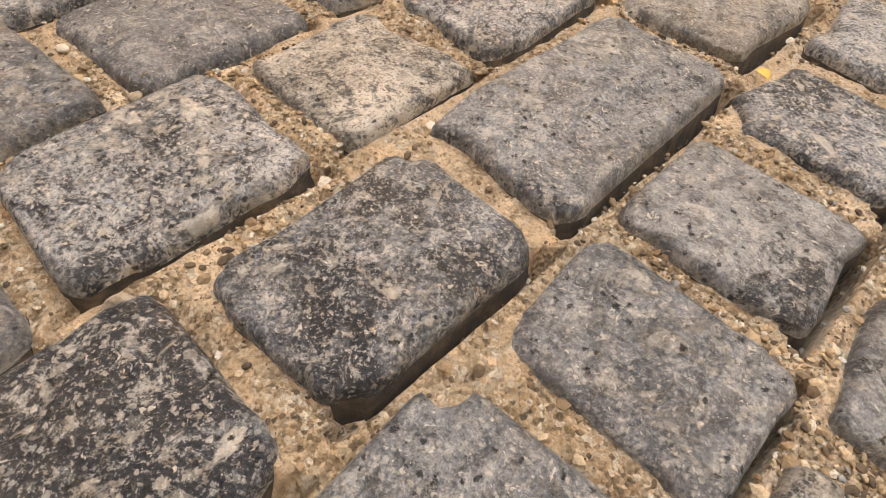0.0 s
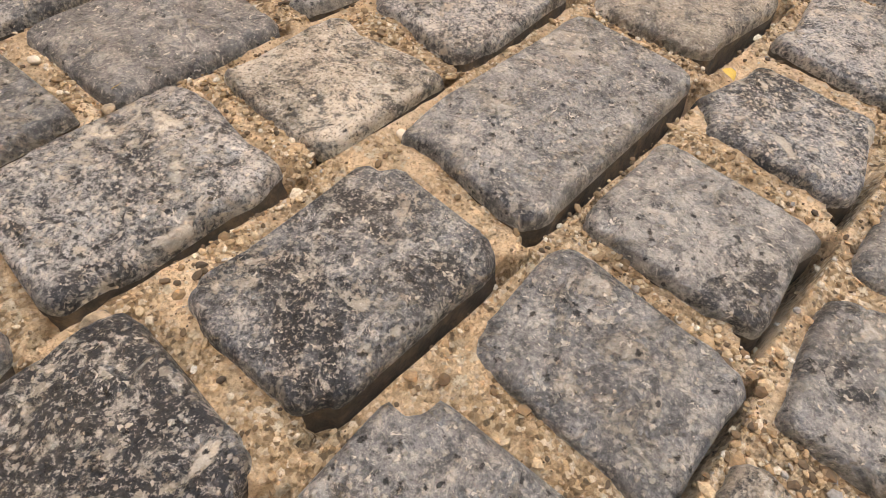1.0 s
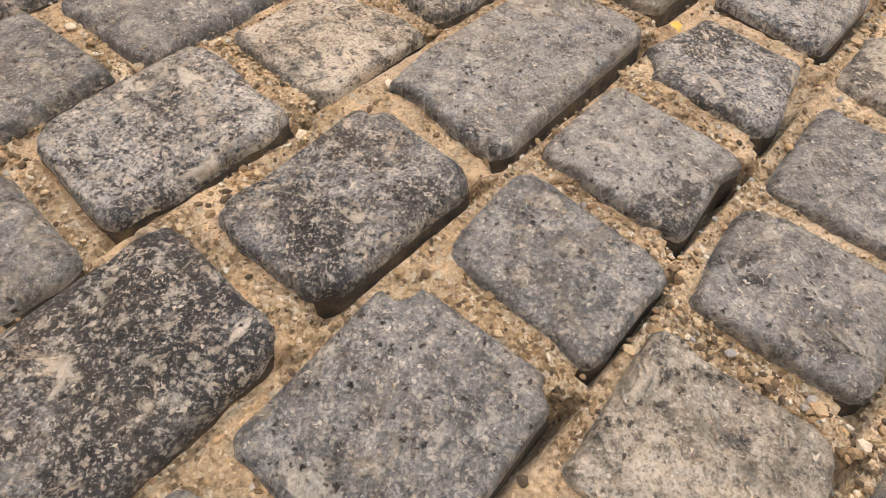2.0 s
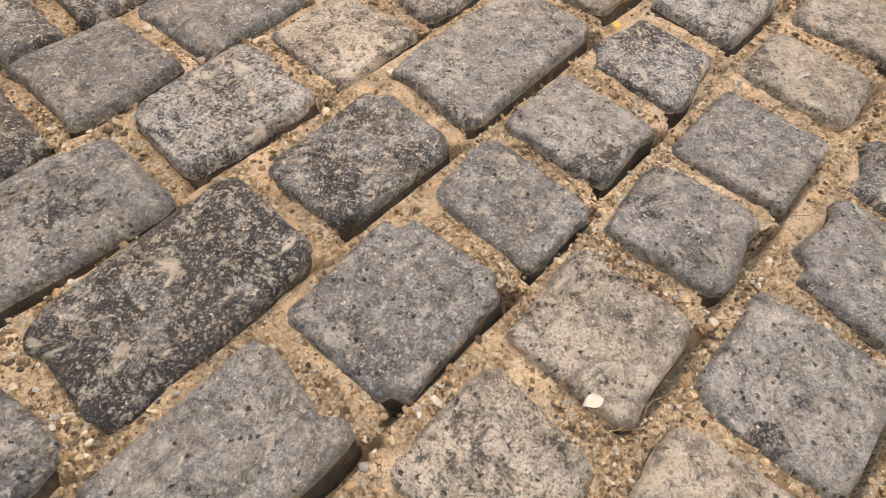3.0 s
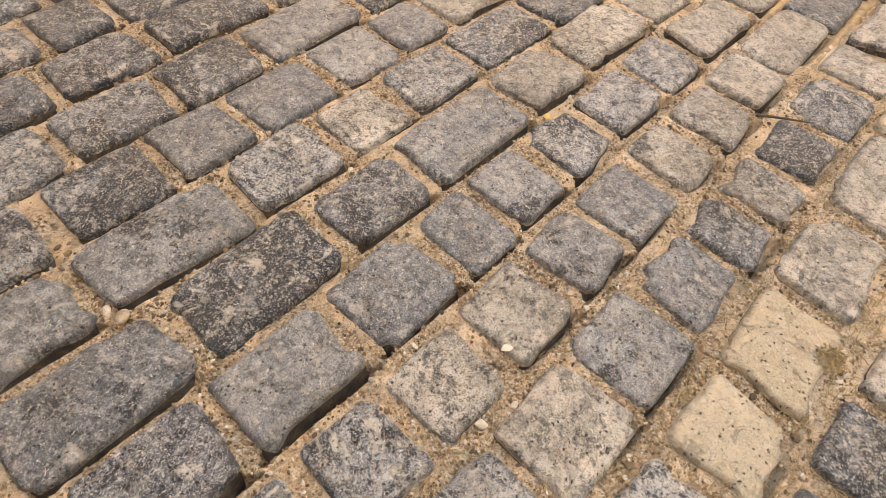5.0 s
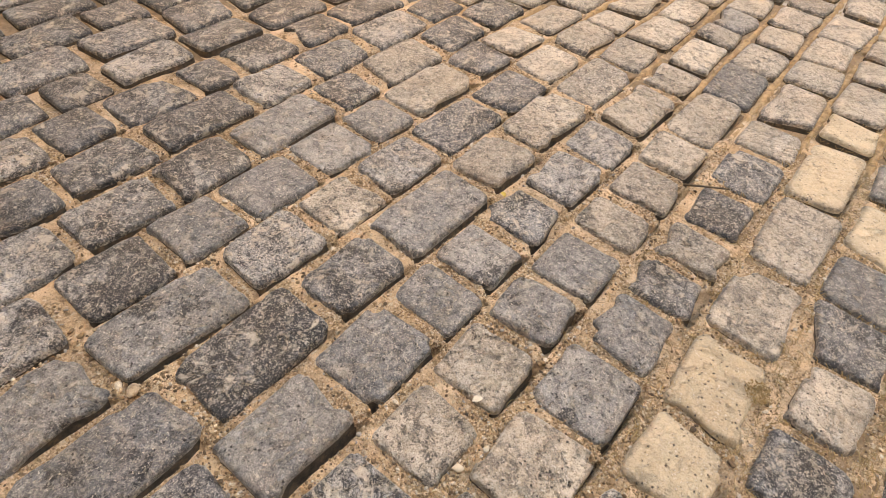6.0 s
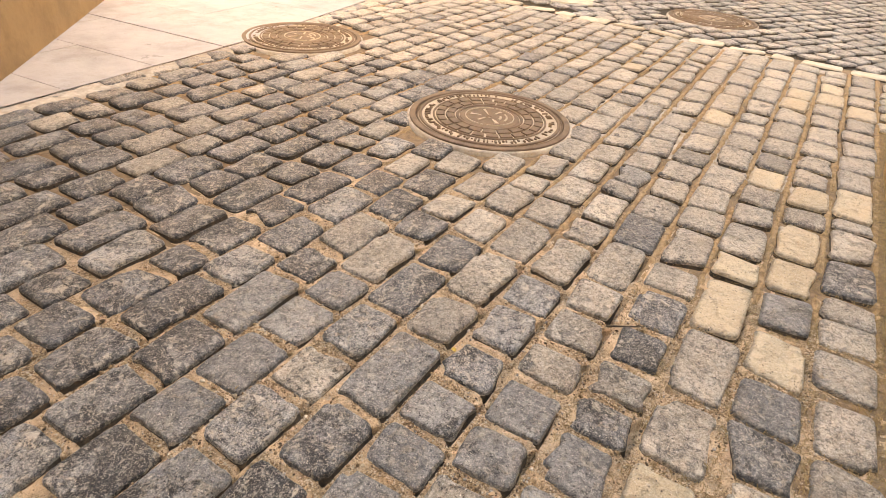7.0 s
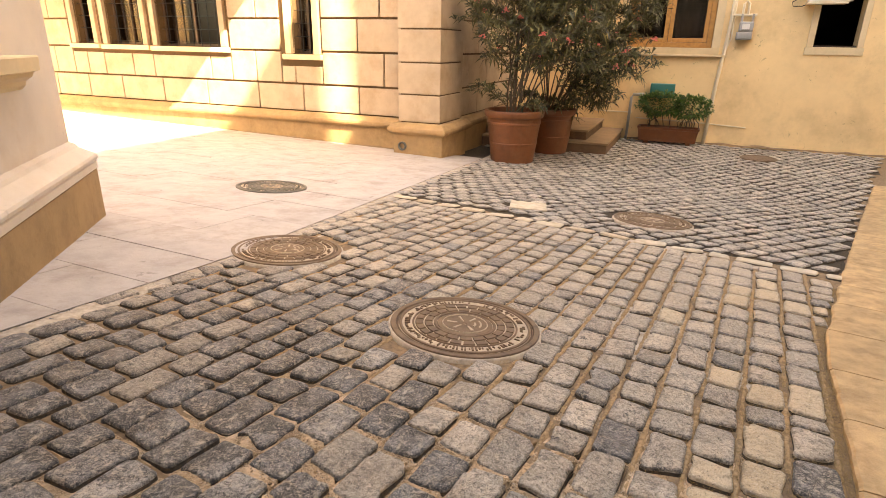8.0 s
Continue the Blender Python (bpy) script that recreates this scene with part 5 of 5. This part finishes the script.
def place_cobbles():
    rng = random.Random(31)
    order = sorted(STONES, key=lambda s: (s[1] - 0.25) ** 2 * 0.6 + (s[2] + 0.05) ** 2)
    near, rest = order[:300], order[300:]
    for k, (i, u, v, long, wide) in enumerate(near):
        close = (u - 0.2) ** 2 + (v + 0.1) ** 2 < 0.55
        geo = stone_geometry(long, wide, 100 + k, 72 if close else 28, close)
        me = mesh_of("cobble", geo[0], geo[1], stone_kind(i, u, v, rng), close, () if close else shaded_sides(geo[1], 28))
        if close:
            me.materials.append(M_SHADED_SIDE)
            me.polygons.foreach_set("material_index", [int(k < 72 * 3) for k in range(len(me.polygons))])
        ob = new("cobble", me)
        ob.parent = GROUND
        lean = math.degrees(math.atan(0.046 - 0.004 * max(i, 0)))
        ob.matrix_world = street_pose(u, v, rng.uniform(-0.003, 0.003), lean + rng.uniform(-1.5, 1.5))
    heaps = {M_COBBLE: ([], []), M_COBBLE_SMOOTH: ([], []), M_COBBLE_DARK: ([], []), M_COBBLE_MID: ([], []), M_COBBLE_PALE: ([], []), M_COBBLE_TAN: ([], [])}
    sides = {key: [] for key in heaps}
    for k, (i, u, v, long, wide) in enumerate(rest):
        geo = stone_geometry(long, wide, 500 + k, 20, False)
        m = street_pose(u, v, rng.uniform(-0.004, 0.003), 2 + rng.uniform(-2, 2))
        kind = stone_kind(i, u, v, rng)
        put = heaps[kind]
        sides[kind] += shaded_sides(geo[1], 20)
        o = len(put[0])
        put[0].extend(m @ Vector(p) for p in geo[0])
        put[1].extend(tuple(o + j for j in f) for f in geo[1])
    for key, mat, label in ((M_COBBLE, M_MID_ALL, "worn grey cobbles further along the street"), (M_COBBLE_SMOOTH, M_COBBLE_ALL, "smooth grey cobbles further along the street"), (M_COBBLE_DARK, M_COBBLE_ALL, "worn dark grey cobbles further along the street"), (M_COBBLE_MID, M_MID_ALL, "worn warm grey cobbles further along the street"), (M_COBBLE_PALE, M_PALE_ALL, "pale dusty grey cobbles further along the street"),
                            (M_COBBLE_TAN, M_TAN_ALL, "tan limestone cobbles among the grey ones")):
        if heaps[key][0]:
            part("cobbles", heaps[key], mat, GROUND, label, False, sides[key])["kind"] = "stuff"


place_cobbles()


def seam_sand():
    """Trodden sand and earth filling the long seams between the courses further up the street."""
    rng = random.Random(77)
    verts, faces = [], []
    for i in range(-19, 7):
        u = 1.15
        last = None
        while u < BORDER_U - 0.05:
            v = course_v(i + 0.5, u) + rng.uniform(-0.002, 0.002)
            half = 0.011 + rng.uniform(-0.003, 0.007) + (0.001 * u if i > 1 else 0.0)
            h = -0.012 + 0.008 * noise.noise((u * 9, i * 3.3, 0.0)) + rng.uniform(-0.005, 0.003)
            if in_manhole(u, v, 0.01) or on_paving(u, v, 0.0) or v > kerb_v(u) or noise.noise((u * 4.5, i * 5.1, 2.0)) < -0.4:
                last = None
            else:
                o = len(verts)
                verts += [on_street(u, v - half, h - 0.018), on_street(u, v - half * 0.4, h), on_street(u, v + half * 0.4, h + rng.uniform(-0.002, 0.002)), on_street(u, v + half, h - 0.018)]
                if last is not None:
                    faces += [(last + k, o + k, o + k + 1, last + k + 1) for k in range(3)]
                last = o
            u += 0.022
    part("sand", (verts, faces), M_SEAM, GROUND, "tan sand filling the seams between the courses", True)["kind"] = "stuff"


seam_sand()


def paving_edge():
    """Mortar that fills the strip between the cut cobbles and the pale paving."""
    verts, faces = [], []
    for (xa, ya), (xb, yb) in zip(PAVE_LINE, PAVE_LINE[1:]):
        side = Vector((yb - ya, xa - xb)).normalized()
        steps = max(2, int(math.hypot(xb - xa, yb - ya) / 0.05))
        for k in range(steps + 1):
            p = Vector((xa + (xb - xa) * k / steps, ya + (yb - ya) * k / steps))
            wide = 0.085 + 0.03 * noise.noise((p.x * 6, p.y * 6, 3.0)) + 0.02 * noise.noise((p.x * 19, p.y * 19, 6.0))
            o = len(verts)
            for reach, h in ((-0.012, -0.001), (0.4, -0.003), (0.8, -0.007), (1.0, -0.024)):
                q = p + side * wide * reach
                verts.append(on_street(*uv_of(q.x, q.y), h + 0.003 * noise.noise((q.x * 17, q.y * 17, 1.0))))
            if k:
                faces += [(o - 4 + j, o - 3 + j, o + 1 + j, o + j) for j in range(3)]
    part("mortar", (verts, faces), M_MORTAR, GROUND, "pale mortar along the edge of the paving", True)["kind"] = "stuff"


paving_edge()


def border_row():
    rng = random.Random(17)
    v = -3.1
    while v < 1.0:
        long = rng.choice((0.2, 0.26, 0.3))
        if not on_paving(BORDER_U, v + long / 2, 0.03):
            geo = stone_geometry(0.12, long - 0.045, int(v * 1000), 18, False)
            ob = new("border_stone", mesh_of("border_stone", geo[0], geo[1], M_BORDER if rng.random() < 0.65 else M_COBBLE_TAN, False, shaded_sides(geo[1], 18)))
            ob.parent = GROUND
            ob.matrix_world = street_pose(BORDER_U + 0.02, v + long / 2, 0.003, 0)
        v += long


border_row()


def diagonal_setts():
    """Small square setts laid cornerwise over the yard past the white border."""
    rng = random.Random(23)
    shapes = [stone_geometry(0.156 + 0.006 * (k % 4), 0.142, 900 + k, 14, False) for k in range(10)]
    verts, faces, sides = [], [], []
    c, d = math.cos(radians(27.5)), math.sin(radians(27.5))
    for q in range(-60, 60):
        for p in range(-60, 90):
            along, over = (p + 0.5 * (q % 2)) * 0.195, q * 0.168
            u = BORDER_U + 0.2 + along * c - over * d
            v = -0.5 + along * d + over * c
            if u < BORDER_U + 0.15 or u > 14 or v < -5.5 or v > kerb_v(u) - 0.05 or on_paving(u, v, 0.03) or in_manhole(u, v, 0.06):
                continue
            w = on_street(u, v)
            a, b = yard_of(w)
            if b > 4.5 or (a < 0.03 and b > -0.03) or a < -1.2 or a > 9.5:
                continue
            if math.hypot(u - slab_u, v - slab_v) < 0.18:
                continue
            m = street_pose(u, v, rng.uniform(-0.004, 0.004), -27.5 + rng.uniform(-3, 3))
            geo = rng.choice(shapes)
            o = len(verts)
            verts.extend(m @ Vector(x) for x in geo[0])
            faces.extend(tuple(o + j for j in f) for f in geo[1])
            sides += shaded_sides(geo[1], 14)
    ob = part("setts", (verts, faces), M_SETT, GROUND, "small grey setts laid diagonally across the yard", False, sides)
    ob["kind"] = "stuff"


diagonal_setts()


# ---------------------------------------------------------------- loose grit in the joints
def grit():
    rng = random.Random(41)
    shapes = []
    for k in range(6):
        bm = bmesh.new()
        bmesh.ops.create_icosphere(bm, subdivisions=1, radius=1.0)
        for v in bm.verts:
            v.co = v.co * (1 + 0.35 * noise.noise(v.co * 1.3 + Vector((k * 7, 0, 0))))
            v.co.z *= 0.6
        bm.verts.ensure_lookup_table()
        shapes.append(([v.co.copy() for v in bm.verts], [tuple(v.index for v in f.verts) for f in bm.faces]))
        bm.free()
    verts, faces = [], []
    count = 0
    while count < 42000:
        u, v = rng.uniform(-0.6, 1.1), rng.uniform(-0.85, 0.7)
        if rng.random() > 0.08 + 0.9 * max(0, noise.noise((u * 7, v * 7, 0.5)) + 0.25):
            continue
        if not in_joint(u, v, -0.003):
            continue
        r = 0.0006 + 0.0026 * rng.random() ** 4 + (0.0035 if rng.random() < 0.008 else 0)
        m = street_pose(u, v, sand_height(u, v) + r * 0.25, 0) @ pose(0, 0, 0, rng.uniform(-30, 30), rng.uniform(-30, 30), rng.uniform(0, 360)) @ Matrix.Diagonal((r * rng.uniform(0.8, 1.6), r, r, 1))
        vs, fs = rng.choice(shapes)
        o = len(verts)
        verts.extend(m @ p for p in vs)
        faces.extend(tuple(o + j for j in f) for f in fs)
        count += 1
    ob = part("grit", (verts, faces), M_GRIT)
    tagged(ob, "loose tan grit and tiny pebbles lying in the cobble joints", "grit", kind="stuff")


grit()


def straw():
    """Dry stalks and roots caught between the stones."""
    rng = random.Random(43)
    verts, faces = [], []
    count = 0
    while count < 17000:
        u, v = rng.uniform(-0.4, 4.0), rng.uniform(-1.6, 0.85)
        if count > 14500:                          # a drift along the edge of the pavement
            u = rng.uniform(0.3, 4.2)
            v = kerb_v(u) + rng.gauss(-0.022, 0.014)
        elif rng.random() > max(0.0, min(1.0, (v - 0.1) / 0.5, (u + 0.2) / 0.5)) + max(0.0, 0.25 * (u - 0.9)) or not in_joint(u, v, 0.0):
            continue
        t, long, w = rng.gauss(0, 0.7), rng.uniform(0.006, 0.028), rng.uniform(0.0003, 0.0009)
        p = on_street(u, v, sand_height(u, v) + 0.001 if u < 1.25 and -0.95 < v < 0.95 else -0.014)
        d = (on_street(u + math.cos(t) * 0.1, v + math.sin(t) * 0.1) - on_street(u, v)).normalized()
        s = d.cross(Vector((0, 0, 1))).normalized()
        o = len(verts)
        bend = s * rng.uniform(-0.3, 0.3) * long
        for k in range(4):
            q = p + d * long * k / 3 + bend * math.sin(k) + Vector((0, 0, 0.004 * math.sin(k * 1.1) + rng.uniform(0, 0.002)))
            verts += [q - s * w, q + Vector((0, 0, w)), q + s * w]
            if k:
                b = o + 3 * k
                faces += [(b - 3, b - 2, b + 1, b), (b - 2, b - 1, b + 2, b + 1), (b - 1, b - 3, b, b + 2)]
        count += 1
    ob = part("dry_grass", (verts, faces), M_STRAW)
    tagged(ob, "dry brown stalks and roots caught in the cobble joints", "dry grass", kind="stuff")


straw()


# ---------------------------------------------------------------- litter on the street
def pebble(u, v, r, material, label, seed):
    bm = bmesh.new()
    bmesh.ops.create_icosphere(bm, subdivisions=3, radius=1.0)
    for w in bm.verts:
        k = 1 + 0.30 * noise.noise(w.co * 0.9 + Vector((seed * 5.0, 0, 0))) + 0.10 * noise.noise(w.co * 2.6 + Vector((0, seed * 3.0, 0)))
        w.co = Vector((w.co.x * 1.35, w.co.y, w.co.z * 0.62)) * (r * k)
    ob = part("pebble", bm, material, smooth=True)
    ob.matrix_world = street_pose(u, v, max(sand_height(u, v), -0.012) + r * 0.40, seed * 47)
    tagged(ob, label, "pebble", "loose pebbles in the joints")


PALE_STONE = plain_material("pale_pebble", (0.58, 0.49, 0.37), 0.8, 0.3, 60, 400, 0.0006)
for k, (u, v, r) in enumerate(((0.173, -0.396, 0.0062), (0.134, -0.478, 0.0042), (0.046, 0.211, 0.006), (0.095, 0.223, 0.0045), (0.296, -0.231, 0.004))):
    pebble(u, v, r, PALE_STONE, "small pale pebble lying in a sandy joint", k + 1)
for k, (u, v, r) in enumerate(((0.063, -0.228, 0.0065), (-0.20, -0.219, 0.009), (0.15, -0.392, 0.005))):
    pebble(u, v, r, M_PEBBLE, "tan brown pebble lying in a sandy joint", k + 11)


def dry_leaf(u, v, long, turn, h, material, label):
    verts, faces = [], []
    for k in range(9):
        t = k / 8
        half = 0.32 * long * math.sin(math.pi * min(1.0, t * 1.02 + 0.02)) ** 0.8
        z = 0.16 * long * math.sin(t * 3.0) + 0.03 * long * math.sin(t * 9)
        verts += [(long * (t - 0.5), -half, z + half * 0.5), (long * (t - 0.5), 0, z), (long * (t - 0.5), half, z + half * 0.3)]
        if k:
            o = 3 * k
            faces += [(o - 3, o - 2, o + 1, o), (o - 2, o - 1, o + 2, o + 1)]
    ob = part("dry_leaf", (verts, faces), material, smooth=True)
    ob.matrix_world = street_pose(u, v, h, turn)
    tagged(ob, label, "leaf", "dry leaves on the cobbles")


M_DRYLEAF = plain_material("dry_yellow_leaf", (0.55, 0.36, 0.07), 0.7, 0.35, 120, 500, 0.0003)
M_WHITE_CHIP = plain_material("white_chip", (0.62, 0.56, 0.45), 0.7, 0.25, 120, 500, 0.0003)
dry_leaf(0.164, -0.404, 0.016, 15, -0.004, M_DRYLEAF, "small dry yellow leaf lying in a sandy joint")
dry_leaf(0.556, -0.098, 0.016, 70, -0.004, M_DRYLEAF, "small dry yellow leaf lying among cobbles")
# a white chip, drawn with the leaf's shape
dry_leaf(0.144, 0.166, 0.018, -30, 0.001, M_WHITE_CHIP, "small white chip lying on a cobble edge")

twig_points = []
for k in range(9):
    t = k / 8
    twig_points.append(on_street(0.872 + 0.062 * t, 0.168 + 0.082 * t + 0.012 * math.sin(t * 3.1), 0.004 + 0.006 * math.sin(t * 3.1)))
twig = part("twig", tube(twig_points, 0.0028, 7, 0.5), M_BARK, smooth=True)
tagged(twig, "thin dark curved twig lying across a joint", "twig")


def moss_clump(u, v, reach):
    rng = random.Random(77)
    verts, faces = [], []
    for k in range(420):
        a, r = rng.uniform(0, 6.283), reach * rng.random() ** 0.6
        p = on_street(u + r * math.cos(a) * 1.1, v + r * math.sin(a) * 0.9, 0.001)
        d = Vector((rng.uniform(-1, 1), rng.uniform(-1, 1), rng.uniform(0.1, 0.7))).normalized()
        leaf(verts, faces, p, d, rng.uniform(0.004, 0.009), 0.0009, 0.0, rng)
    ob = part("dry_moss", (verts, faces), M_STRAW)
    tagged(ob, "clump of dry brown moss on a pale cobble", "moss", kind="stuff")


moss_clump(0.470, 0.488, 0.022)
